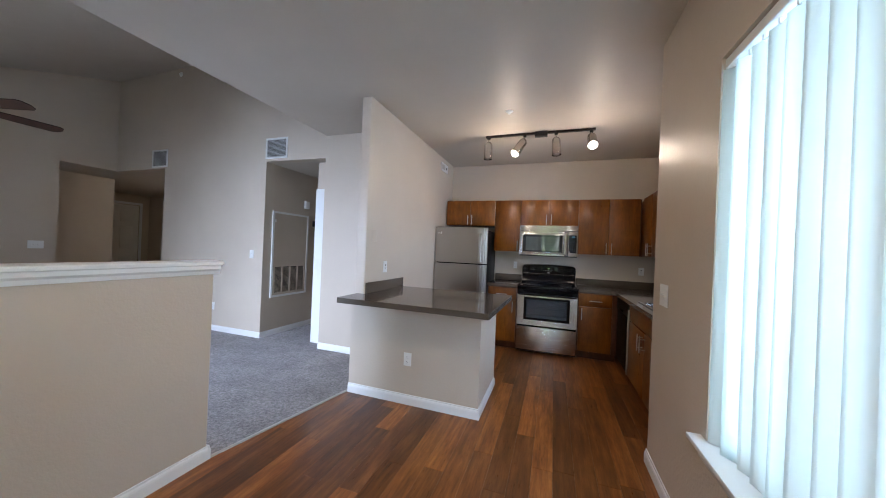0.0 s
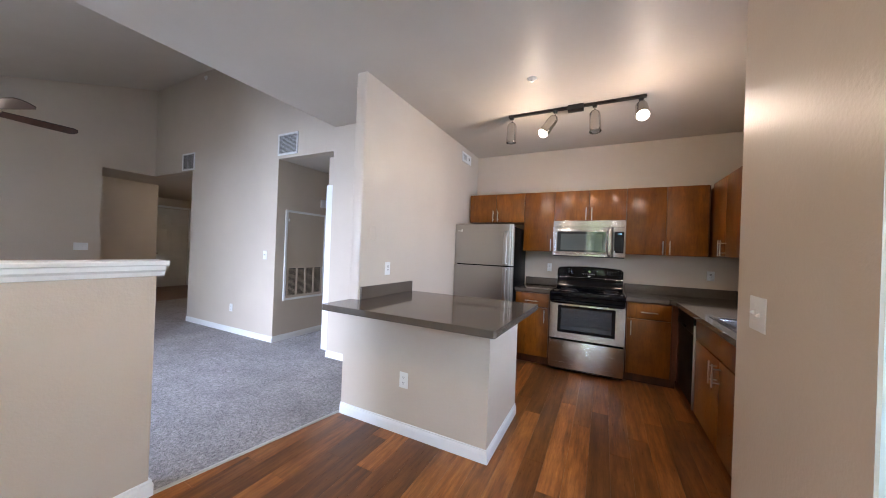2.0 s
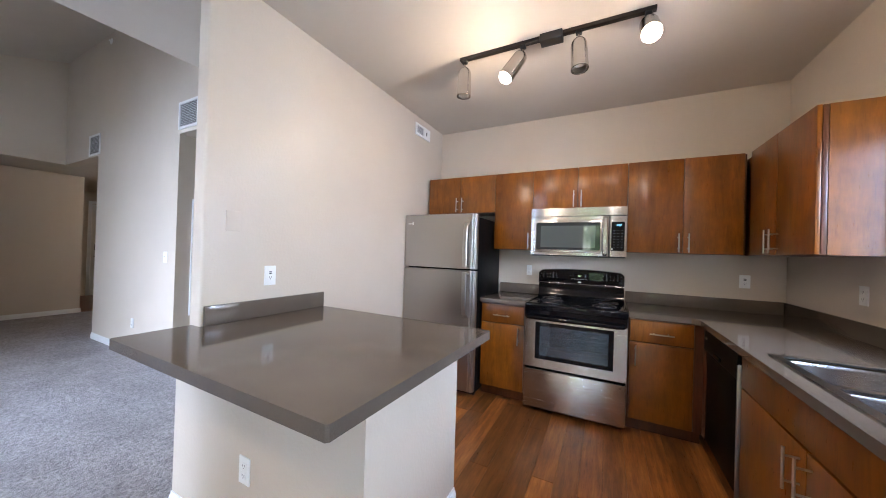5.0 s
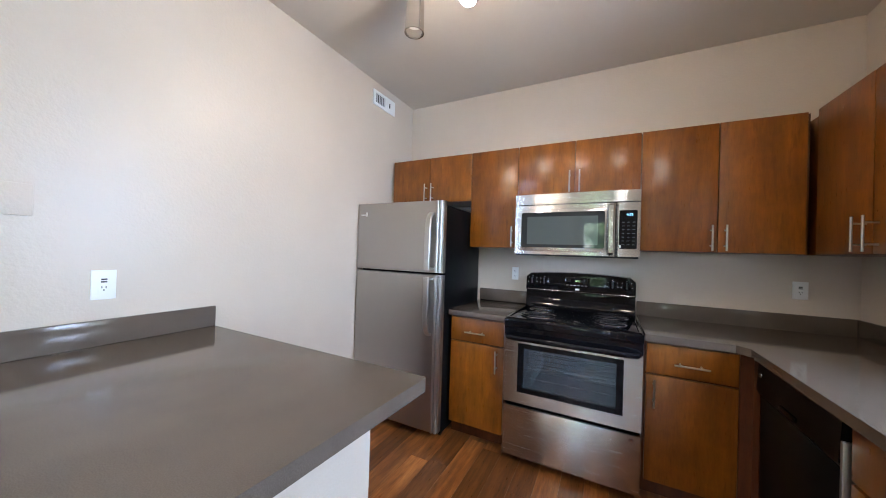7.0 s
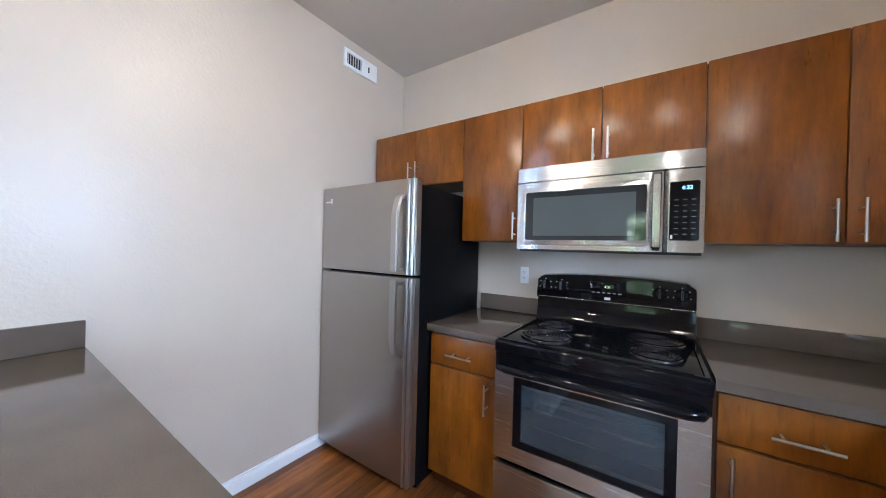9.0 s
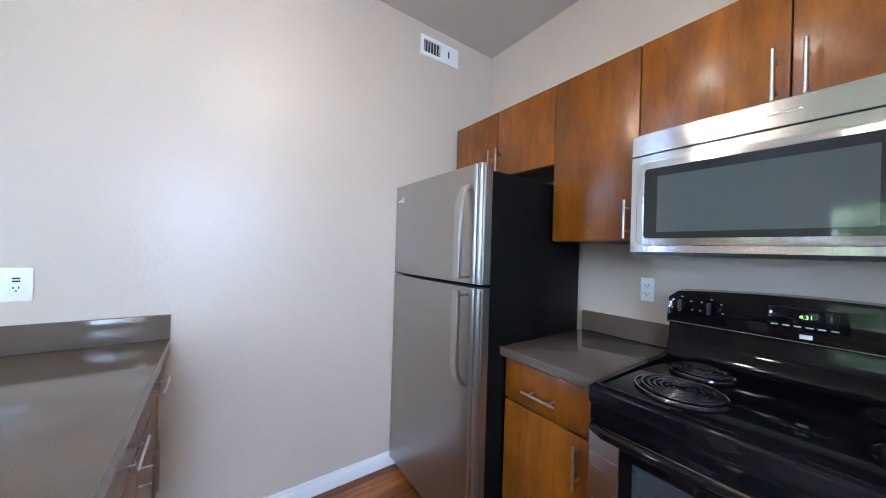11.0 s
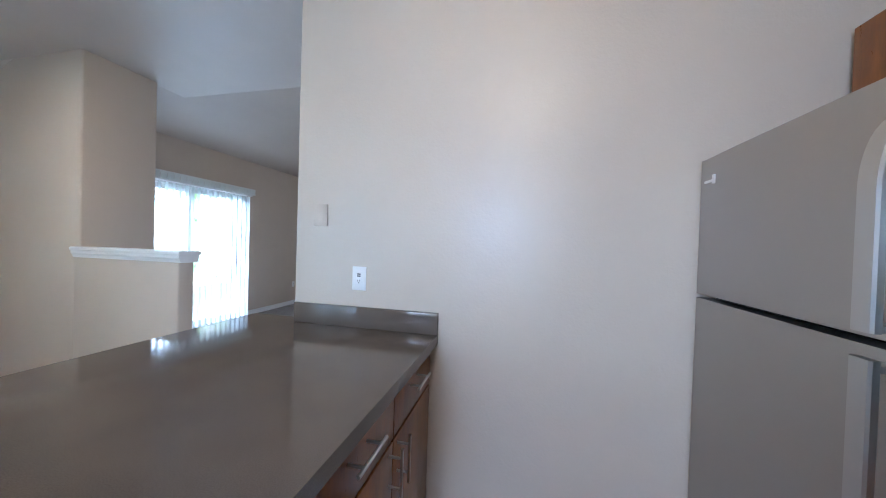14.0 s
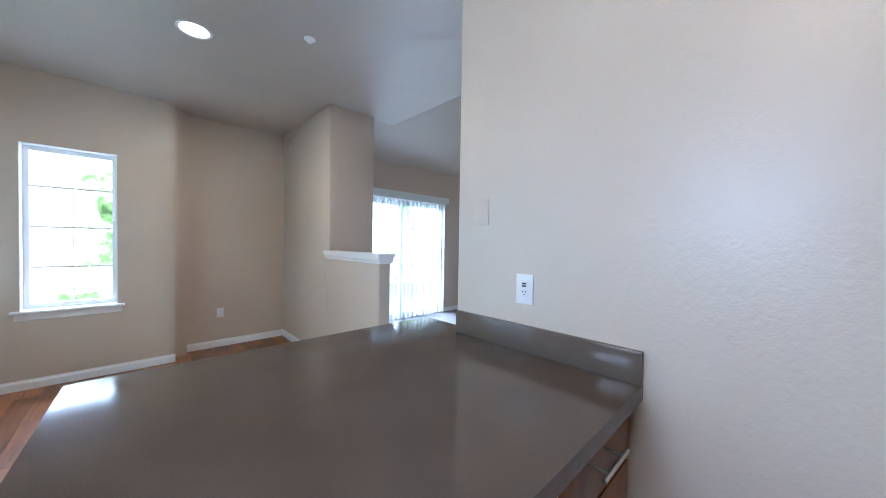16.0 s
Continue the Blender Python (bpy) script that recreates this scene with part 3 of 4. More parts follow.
def sliding_door():
    d = structure("door_1", joined((PX0, PX1, 1.53, 1.62, PZ - 0.04, PZ), (PX0, PX1, 1.53, 1.62, 0, 0.03), (PX0, PX0 + 0.04, 1.53, 1.62, 0.03, PZ - 0.04), (PX1 - 0.04, PX1, 1.53, 1.62, 0.03, PZ - 0.04)), M_trim, "white-framed sliding glass patio door in bright daylight", "patio door")
    mid = (PX0 + PX1) / 2
    for x0, x1, y in ((PX0 + 0.04, mid + 0.03, 1.59), (mid - 0.03, PX1 - 0.04, 1.555)):
        f = part("door_panel", joined((x0, x0 + 0.06, y - 0.015, y + 0.015, 0.03, PZ - 0.04), (x1 - 0.06, x1, y - 0.015, y + 0.015, 0.03, PZ - 0.04), (x0 + 0.06, x1 - 0.06, y - 0.015, y + 0.015, 0.03, 0.11), (x0 + 0.06, x1 - 0.06, y - 0.015, y + 0.015, PZ - 0.11, PZ - 0.04)), M_trim, d, "", False)
        p = part("pane", rbox(x0 + 0.06, x1 - 0.06, y - 0.003, y + 0.003, 0.11, PZ - 0.11), M_glass, f)
        p.visible_shadow = False
    part("handle", rbox(PX0 + 0.055, PX0 + 0.085, 1.605, 1.64, 0.94, 1.12, r=0.008), M_blackmat, d, "dark pull handle")


sliding_door()


def entry_door():
    y0, y1, x = 7.07, 7.97, -11.07
    d = structure("door_2", rbox(x - 0.035, x, y0, y1, 0.012, 2.205), M_door_white, "closed white panelled entry door with keypad lock", "door")
    for a, c in ((y0 + 0.12, (y0 + y1) / 2 - 0.05), ((y0 + y1) / 2 + 0.05, y1 - 0.12)):
        for z0, z1 in ((0.24, 0.82), (1.03, 1.63), (1.76, 2.05)):
            part("raised_panel", rbox(x + 0.001, x + 0.012, a, c, z0, z1, r=0.010), M_door_white, d)
    part("casing", joined((x, x + 0.018, y0 - 0.07, y0 - 0.01, 0.012, 2.285), (x, x + 0.018, y1 + 0.01, y1 + 0.07, 0.012, 2.285), (x, x + 0.018, y0 - 0.01, y1 + 0.01, 2.225, 2.285)), M_trim, d, "", False)
    part("keypad_lock", rbox(x + 0.001, x + 0.03, y0 + 0.05, y0 + 0.12, 1.10, 1.24, r=0.008), M_blackmat, d, "dark electronic keypad lock")
    lever = part("lever", rod((x + 0.05, y0 + 0.07, 0.95), (x + 0.05, y0 + 0.19, 0.95), 0.011), M_nickel, d, "brushed metal lever handle")
    part("rose", rod((x, y0 + 0.07, 0.95), (x + 0.05, y0 + 0.07, 0.95), 0.024), M_nickel, lever)


entry_door()


def backdrop(name, corners):
    bm = bmesh.new()
    bm.faces.new([bm.verts.new(c) for c in corners])
    ob = tagged(link(name, bm, M_outside), "bright blurred garden greenery and sky beyond the windows", "backdrop", "", "structure")
    return ob


backdrop("backdrop_south", ((-9, -3.0, -0.1), (5, -3.0, -0.1), (5, -3.0, 7), (-9, -3.0, 7)))
backdrop("backdrop_east", ((5, -3.0, -0.1), (5, 9, -0.1), (5, 9, 7), (5, -3.0, 7)))


# ---- kitchen ----
def bar_handle(parent, place, axis, out, length=0.16):
    """A bar pull with two posts: place is its middle on the face, out the way the face looks."""
    p, o = Vector(place), Vector(out)
    a = Vector({"x": (1, 0, 0), "y": (0, 1, 0), "z": (0, 0, 1)}[axis])
    mid = p + o * 0.044
    h = part("handle", rod(mid - a * length / 2, mid + a * length / 2, 0.0050, 14), M_handle, parent, "slim satin steel bar pull")
    for s in (-1, 1):
        part("post", rod(p + a * s * length * 0.3, mid + a * s * length * 0.3, 0.0042, 10), M_handle, h)
    return h


def front(name, parent, plane, x0, x1, z0, z1, facing):
    """A slab door or drawer front 20 mm thick, standing on a plane; facing -y, +y or -x."""
    g = 0.002
    if facing == "-y":
        bm = rbox(x0 + g, x1 - g, plane, plane + 0.02, z0 + g, z1 - g, r=0.0025)
    elif facing == "+y":
        bm = rbox(x0 + g, x1 - g, plane - 0.02, plane, z0 + g, z1 - g, r=0.0025)
    else:
        bm = rbox(plane, plane + 0.02, x0 + g, x1 - g, z0 + g, z1 - g, r=0.0025)
    return part(name, bm, M_wood, parent)


UP = "cherry-stained slab-door wall cabinet with steel bar pulls"
UPY, UPT, UPB = 7.274, 2.144, 1.376


def wall_cabinet(x0, x1, z0, doors, hinge):
    """doors: the x of each door's edges; hinge: for each door the side of its pull, l or r."""
    c = thing("wall_cabinet", ((x0 + x1) / 2, 7.44, z0), UP, "kitchen cabinet", "wall cabinets")
    part("body", rbox(x0 + 0.001, x1 - 0.001, UPY + 0.022, 7.599, z0, UPT - 0.004), M_wood_in, c)
    for (a, e), side in zip(zip(doors, doors[1:]), hinge):
        d = front("door", c, UPY, a, e, z0, UPT, "-y")
        if side:
            bar_handle(d, (a + 0.032 if side == "l" else e - 0.032, UPY, z0 + 0.085), "z", (0, -1, 0), 0.15)


wall_cabinet(-1.799, -1.016, 1.752, (-1.797, -1.406, -1.016), "rl")
wall_cabinet(-1.016, -0.632, UPB, (-1.016, -0.632), "r")
wall_cabinet(-0.632, 0.165, 1.766, (-0.632, -0.232, 0.165), "rl")
wall_cabinet(0.165, 0.94, UPB, (0.167, 0.555, 0.925), "rl")


def corner_wall_cabinet():
    y0, y1, x = 6.43, 7.272, 0.95
    c = thing("wall_cabinet", (1.1, 6.87, UPB), "cherry-stained wall cabinet with two doors beside the corner", "kitchen cabinet", "wall cabinets")
    part("body", rbox(x + 0.045, 1.279, y0, 7.598, UPB, UPT - 0.004), M_wood, c)
    part("face_frame", rbox(x + 0.022, x + 0.044, y0 + 0.002, y1, UPB, UPT - 0.004, r=0.002), M_wood_in, c)
    for a, e, hy in ((y0, 6.85, 6.815), (6.85, y1 - 0.02, 6.885)):
        d = front("door", c, x, a, e, UPB, UPT, "-x")
        bar_handle(d, (x, hy, UPB + 0.085), "z", (-1, 0, 0), 0.15)


corner_wall_cabinet()
BY, CT = 6.975, 0.876


def base_cabinet(x0, x1, dx0, dx1, pull, label):
    c = thing("base_cabinet", ((x0 + x1) / 2, 7.3, 0), label, "kitchen cabinet", "base cabinets")
    part("body", rbox(x0, x1, BY + 0.021, 7.598, 0.10, CT - 0.001), M_wood_in, c)
    part("toe_kick", rbox(x0, x1, BY + 0.075, BY + 0.09, 0.002, 0.10), M_wood_in, c)
    dr = front("drawer", c, BY, dx0, dx1, 0.698, 0.865, "-y")
    bar_handle(dr, ((dx0 + dx1) / 2, BY, 0.772), "x", (0, -1, 0), 0.15)
    d = front("door", c, BY, dx0, dx1, 0.105, 0.692, "-y")
    bar_handle(d, (pull, BY, 0.60), "z", (0, -1, 0), 0.15)
    return c


base_cabinet(-1.025, -0.604, -1.018, -0.618, -0.665, "cherry-stained base cabinet with drawer between fridge and range")
bc = base_cabinet(0.178, 0.64, 0.188, 0.585, 0.225, "cherry-stained base cabinet with drawer beside the range")
part("filler", rbox(0.587, 0.64, BY + 0.004, BY + 0.02, 0.105, 0.865), M_wood_in, bc)


def sink_cabinet():
    x = 0.635
    c = thing("base_cabinet", (0.95, 5.7, 0), "cherry-stained sink cabinet with false front and two doors", "kitchen cabinet", "base cabinets")
    part("body", joined((x + 0.021, 0.66, 4.904, 6.278, 0.10, CT - 0.001), (0.66, 1.278, 4.904, 4.924, 0.10, CT - 0.001), (0.66, 1.278, 6.258, 6.278, 0.10, CT - 0.001), (0.66, 1.278, 4.924, 6.258, 0.10, 0.12)), M_wood_in, c)
    part("toe_kick", rbox(x + 0.075, x + 0.09, 4.904, 6.278, 0.002, 0.10), M_wood_in, c)
    part("false_front", rbox(x, x + 0.02, 5.104, 6.270, 0.70, 0.865, r=0.0025), M_wood, c)
    for a, e, hy in ((5.102, 5.682, 5.645), (5.682, 6.272, 5.722)):
        d = front("door", c, x, a, e, 0.105, 0.692, "-x")
        bar_handle(d, (x, hy, 0.60), "z", (-1, 0, 0), 0.15)
    part("filler", rbox(x + 0.002, x + 0.02, 4.904, 5.10, 0.105, 0.865), M_wood, c)


sink_cabinet()


def dishwasher():
    x, y0, y1 = 0.625, 6.296, 6.9
    d = thing("dishwasher", (0.95, 6.58, 0), "black built-in dishwasher under the worktop", "dishwasher")
    part("tub", rbox(x + 0.05, 1.27, y0, y1, 0.10, 0.87), M_blackmat, d)
    part("door", rbox(x + 0.012, x + 0.05, y0 + 0.003, y1 - 0.003, 0.115, 0.705, r=0.004), M_blackside, d)
    cp = part("control_panel", prism([(x + 0.05, 0.712), (x + 0.008, 0.712), (x - 0.004, 0.73), (x + 0.004, 0.862), (x + 0.05, 0.862)], "y", y0 + 0.003, y1 - 0.003), M_blackside, d)
    part("latch", rbox(x - 0.012, x + 0.002, (y0 + y1) / 2 - 0.06, (y0 + y1) / 2 + 0.06, 0.735, 0.755, r=0.004), M_black, cp)
    part("badge", rbox(x - 0.004, x + 0.006, y1 - 0.05, y1 - 0.03, 0.80, 0.815, r=0.002), M_steel, cp)
    part("side_trim", rbox(x - 0.002, x + 0.03, y0 - 0.014, y0, 0.11, 0.80, r=0.003), M_steel_v, d, "bright steel edge strip")
    part("toe_plate", rbox(x + 0.08, x + 0.095, y0, y1, 0.004, 0.10), M_blackmat, d)
    part("corner_filler", rbox(x + 0.012, x + 0.03, y1, 6.975, 0.105, 0.865), M_wood_in, d)


dishwasher()


def worktops():
    t = thing("worktop", (-0.82, 7.3, CT), "grey-brown polished quartz worktop beside the fridge", "worktop")
    part("slab", rbox(-1.03, -0.606, 6.948, 7.598, CT, 0.914, r=0.004), M_stone, t)
    part("upstand", rbox(-1.03, -0.606, 7.58, 7.598, 0.914, 1.016, r=0.003), M_stone, t)
    t = thing("worktop", (0.9, 6.3, CT), "grey-brown polished quartz corner worktop with sink cut-out", "worktop")
    part("slab", prism([(0.180, 6.948), (0.56, 6.948), (0.602, 6.90), (0.602, 4.902), (0.685, 4.902), (0.685, 7.598), (0.180, 7.598)], "z", CT, 0.914), M_stone, t)
    part("slab", rbox(0.685, 1.278, 6.09, 7.598, CT, 0.914), M_stone, t)
    part("slab", rbox(0.685, 1.278, 4.902, 5.32, CT, 0.914), M_stone, t)
    part("slab", rbox(1.17, 1.278, 5.32, 6.09, CT, 0.914), M_stone, t)
    part("upstand", rbox(0.180, 1.26, 7.58, 7.598, 0.914, 1.016, r=0.003), M_stone, t)
    part("upstand", rbox(1.26, 1.278, 4.902, 7.598, 0.914, 1.016, r=0.003), M_stone, t)


worktops()


def sink():
    s = thing("sink", (0.93, 5.8, 0.72), "stainless steel double-bowl sink set in the worktop", "sink")
    x0, x1, y0, y1 = 0.674, 1.18, 5.31, 6.10
    part("rim", joined((x0, x0 + 0.035, y0, y1, 0.914, 0.920), (x1 - 0.07, x1, y0, y1, 0.914, 0.920), (x0 + 0.035, x1 - 0.07, y0, y0 + 0.03, 0.914, 0.920), (x0 + 0.035, x1 - 0.07, y1 - 0.03, y1, 0.914, 0.920), (x0 + 0.035, x1 - 0.07, 5.69, 5.72, 0.914, 0.920)), M_sink, s, "", False)
    for a, e in ((y0 + 0.03, 5.69), (5.72, y1 - 0.03)):
        bm = rbox(x0 + 0.035, x1 - 0.07, a, e, 0.73, 0.918, r=0.03, seg=4)
        top = [f for f in bm.faces if f.calc_center_median().z > 0.905]
        bmesh.ops.delete(bm, geom=top, context="FACES")
        bowl = part("bowl", bm, M_sink, s)
        part("drain", lathe([(0, 0.734), (0.028, 0.734), (0.042, 0.738), (0.045, 0.734)], 20, ((x0 + x1) / 2 - 0.02, (a + e) / 2, 0)), M_pan, bowl)


sink()


def strap(pts, w, h):
    """A flat bar of half width w in x and half depth h, bent along pts in a plane of constant x."""
    bm = bmesh.new()
    pts = [Vector(p) for p in pts]
    e = 0.004
    ring = [(-w, -h + e), (-w + e, -h), (w - e, -h), (w, -h + e), (w, h - e), (w - e, h), (-w + e, h), (-w, h - e)]
    rows = []
    for i, p in enumerate(pts):
        t = (pts[min(i + 1, len(pts) - 1)] - pts[max(i - 1, 0)]).normalized()
        n = t.cross(Vector((1, 0, 0)))
        rows.append([bm.verts.new(p + Vector((u, 0, 0)) + n * q) for u, q in ring])
    for a, c in zip(rows, rows[1:]):
        for k in range(8):
            bm.faces.new((a[k], a[(k + 1) % 8], c[(k + 1) % 8], c[k]))
    bm.faces.new(rows[0][::-1])
    bm.faces.new(rows[-1])
    return bm


def fridge():
    x0, x1 = -1.812, -1.036
    f = thing("fridge", (-1.42, 7.2, 0), "top-freezer fridge with brushed steel doors and black sides", "fridge")
    part("cabinet", rbox(x0 + 0.008, x1 - 0.006, 6.896, 7.56, 0.03, 1.665, r=0.006), M_blackside, f, "black textured side panels")
    part("plinth_grille", rbox(x0 + 0.02, x1 - 0.02, 6.93, 6.96, 0.004, 0.06), M_blackmat, f)
    for z0, z1 in ((0.062, 1.163), (1.180, 1.690)):
        bm = bmesh.new()
        n = 12
        prof = []
        for k in range(n + 1):
            u = k / n
            prof.append((x0 + (x1 - x0) * u, 6.838 - 0.010 * (1 - (2 * u - 1) ** 4)))
        prof = [(x0, 6.886), (x0, 6.840), (x0 + 0.008, 6.832)] + prof[1:-1] + [(x1, 6.848), (x1, 6.886)]
        d = part("door", prism(prof, "z", z0, z1), M_steel_v, f)
        part("gasket", rbox(x0 + 0.012, x1 - 0.012, 6.886, 6.896, z0 + 0.01, z1 - 0.01), M_blackmat, d)
        hx = x1 - 0.088
        lo, hi = (z0 + 0.02, z0 + 0.42) if z0 > 1 else (z1 - 0.42, z1 - 0.012)
        pts = []
        for k in range(31):
            u = k / 30
            w = u if z0 > 1 else 1 - u
            out = 0.054 * math.sqrt(max(0.0, 1 - ((w - 0.66) / 0.34) ** 2)) if w > 0.66 else 0.054
            pts.append((hx, 6.830 - out, lo + (hi - lo) * u))
        h = part("handle", strap(pts, 0.021, 0.0095), M_handle, d, "bowed satin steel handle")
        zf = lo + 0.012 if z0 > 1 else hi - 0.012
        part("handle_foot", rbox(hx - 0.021, hx + 0.021, 6.772, 6.836, zf - 0.010, zf + 0.004, r=0.003), M_handle, h)
        for ex, ey, er in ((0.044, 6.834, 0.010), (0.019, 6.840, 0.013)):
            part("edge_trim", add_tube(bmesh.new(), [(x1 - ex, ey, z0 + 0.001), (x1 - ex, ey, z1 - 0.001)], er, 14), M_handle, d, "bright ribbed steel edge trim")
    part("badge", rbox(x0 + 0.04, x0 + 0.10, 6.8265, 6.842, 1.598, 1.606), M_plate, f, "small plain maker's badge")
    part("badge", rbox(x0 + 0.088, x0 + 0.10, 6.826, 6.842, 1.590, 1.622), M_plate, f)
    part("hinge_cap", rbox(x0 + 0.02, x0 + 0.09, 6.88, 6.96, 1.668, 1.70, r=0.008), M_blackmat, f)


fridge()


def bar_writing(parent, x0, x1, y, z, count, height, mat):
    """A row of small plain bars that stands for print too small to read."""
    w = (x1 - x0) / count
    for k in range(count):
        part("mark", rbox(x0 + k * w, x0 + (k + 0.62) * w, y - 0.0006, y, z - height / 2, z + height / 2), mat, parent)


def text_part(name, words, size, place, rot, mat, parent):
    cu = bpy.data.curves.new(name, "FONT")
    cu.body, cu.size, cu.align_x, cu.align_y, cu.extrude = words, size, "CENTER", "CENTER", 0.0006
    ob = bpy.data.objects.new(name, cu)
    scene.collection.objects.link(ob)
    dg = bpy.context.evaluated_depsgraph_get()
    me = bpy.data.meshes.new_from_object(ob.evaluated_get(dg))
    bpy.data.objects.remove(ob)
    root = parent
    while root.parent:
        root = root.parent
    me.transform(Matrix.Translation(-Vector(root["base"])) @ pose(*place, *rot))
    me.materials.clear()
    me.materials.append(mat)
    o = new(name, me)
    o.parent = parent
    return o


M_print, nt, b = shader("grey_print", 0.5, 0, (0.42, 0.42, 0.42))


def ring_plate(a, e, za, ze, ia, ie, iza, ize, ya, ye):
    """A flat plate facing the room with a rectangular opening, as one mesh."""
    bm = bmesh.new()
    loops = [[bm.verts.new((x, y, z)) for x, z in c] for y in (ya, ye) for c in (((a, za), (e, za), (e, ze), (a, ze)), ((ia, iza), (ie, iza), (ie, ize), (ia, ize)))]
    of, inf, ob, inb = loops
    for p, q in ((of, inf), (inb, ob), (ob, of), (inf, inb)):
        for k in range(4):
            bm.faces.new((p[k], p[(k + 1) % 4], q[(k + 1) % 4], q[k]))
    return bm


def cooker():
    x0, x1, yf = -0.600, 0.172, 6.905
    r = thing("range", ((x0 + x1) / 2, 7.25, 0), "stainless steel electric range with black coil cooktop", "range")
    part("body", joined((x0 + 0.004, x1 - 0.004, 6.96, 7.57, 0.02, 0.42), (x0 + 0.004, x1 - 0.004, 7.45, 7.57, 0.42, 0.88), (x0 + 0.004, x0 + 0.05, 6.96, 7.45, 0.42, 0.88), (x1 - 0.05, x1 - 0.004, 6.96, 7.45, 0.42, 0.88), (x0 + 0.05, x1 - 0.05, 6.96, 7.45, 0.80, 0.88)), M_blackside, r, "", False)
    part("oven_cavity", joined((x0 + 0.051, x1 - 0.051, 7.43, 7.449, 0.421, 0.80), (x0 + 0.051, x1 - 0.051, 6.97, 7.43, 0.421, 0.43)), M_cavity, r, "", False)
    rack = part("oven_rack", rod((x0 + 0.06, 7.0, 0.60), (x1 - 0.06, 7.0, 0.60), 0.004, 8), M_pan, r)
    for z in (0.52, 0.60, 0.68):
        for y in (7.0, 7.15, 7.3):
            part("wire", rod((x0 + 0.06, y, z), (x1 - 0.06, y, z), 0.003, 6), M_pan, rack)
    part("drawer", rbox(x0 + 0.003, x1 - 0.003, yf, 6.958, 0.045, 0.362, r=0.005), M_steel, r)
    wx0, wx1, wz0, wz1 = -0.508, 0.080, 0.455, 0.765
    d = part("oven_door", ring_plate(x0 + 0.003, x1 - 0.003, 0.385, 0.800, wx0, wx1, wz0, wz1, yf, 6.95), M_steel, r, "", False)
    part("window_border", ring_plate(wx0, wx1, wz0, wz1, wx0 + 0.035, wx1 - 0.035, wz0 + 0.03, wz1 - 0.03, yf + 0.004, 6.94), M_black, d, "", False)
    part("oven_glass", rbox(wx0 + 0.035, wx1 - 0.035, yf + 0.006, yf + 0.012, wz0 + 0.03, wz1 - 0.03), M_ovenglass, d)
    part("vent_strip", rbox(x0 + 0.003, x1 - 0.003, yf + 0.004, 6.958, 0.802, 0.862), M_black, r)
    for k in range(3):
        for a, e in ((x0 + 0.12, -0.25), (-0.18, x1 - 0.12)):
            part("vent_slot", rbox(a, e, yf + 0.001, yf + 0.006, 0.838 + k * 0.007, 0.841 + k * 0.007), M_black, r)
    hp = [(x0 + 0.02, yf, 0.806), (x0 + 0.03, yf - 0.03, 0.806), (x0 + 0.07, yf - 0.048, 0.806), (x1 - 0.07, yf - 0.048, 0.806), (x1 - 0.03, yf - 0.03, 0.806), (x1 - 0.02, yf, 0.806)]
    part("door_handle", add_tube(bmesh.new(), hp, 0.012, 10, 0.016), M_black, d, "curved black oven handle")
    ct = part("cooktop", rbox(x0, x1, yf - 0.012, 7.50, 0.862, 0.918, r=0.010, seg=3), M_black, r, "glossy black enamel cooktop")
    part("cooktop_lip", joined((x0 + 0.01, x0 + 0.022, yf + 0.005, 7.48, 0.918, 0.924), (x1 - 0.022, x1 - 0.01, yf + 0.005, 7.48, 0.918, 0.924), (x0 + 0.022, x1 - 0.022, yf + 0.005, yf + 0.017, 0.918, 0.924)), M_black, ct, "", False)
    for cx, cy, rad in ((-0.418, 7.075, 0.106), (-0.435, 7.325, 0.083), (0.005, 7.33, 0.106), (0.008, 7.085, 0.083)):
        b = part("drip_pan", lathe([(0, 0.912), (rad * 0.6, 0.914), (rad * 0.92, 0.921), (rad * 1.06, 0.926), (rad * 1.10, 0.921), (rad * 1.10, 0.918)], 36, (cx, cy, 0)), M_pandark, r, "dark drip pan with bright rim under a coil burner")
        part("rim", add_tube(bmesh.new(), [(cx + rad * 1.07 * math.cos(a * math.pi / 20), cy + rad * 1.07 * math.sin(a * math.pi / 20), 0.926) for a in range(40)], 0.0035, 6, 0.002, True), M_pan, b, "chrome rim ring")
        turns = 5 if rad > 0.1 else 4
        pts = []
        for k in range(turns * 28 + 1):
            a = k / 28 * 2 * math.pi
            rr = rad * (0.2 + 0.76 * k / (turns * 28))
            pts.append((cx + rr * math.cos(a), cy + rr * math.sin(a), 0.931))
        part("burner_coil", add_tube(bmesh.new(), pts, 0.0058, 6, 0.004), M_coil, b, "dark spiral heating coil")
        part("coil_cap", lathe([(0, 0.933), (rad * 0.17, 0.932), (rad * 0.18, 0.928)], 18, (cx, cy, 0)), M_pan, b)
    prof = [(7.50, 0.90), (7.575, 0.90), (7.575, 1.188), (7.545, 1.195), (7.500, 1.19), (7.482, 1.06), (7.484, 1.052), (7.512, 1.045), (7.505, 0.99), (7.49, 0.94), (7.47, 0.918)]
    bm = bmesh.new()
    rows = []
    for k in range(25):
        u = k / 24
        side = min(u, 1 - u) * (x1 - x0 - 0.008)
        crown = 0.020 * (1 - (2 * u - 1) ** 2) - 0.012 - (0.024 * (1 - math.sqrt(1 - (1 - side / 0.024) ** 2)) if side < 0.024 else 0)
        rows.append([bm.verts.new((x0 + 0.004 + u * (x1 - x0 - 0.008), y, z + (crown if z > 1.15 else 0))) for y, z in prof])
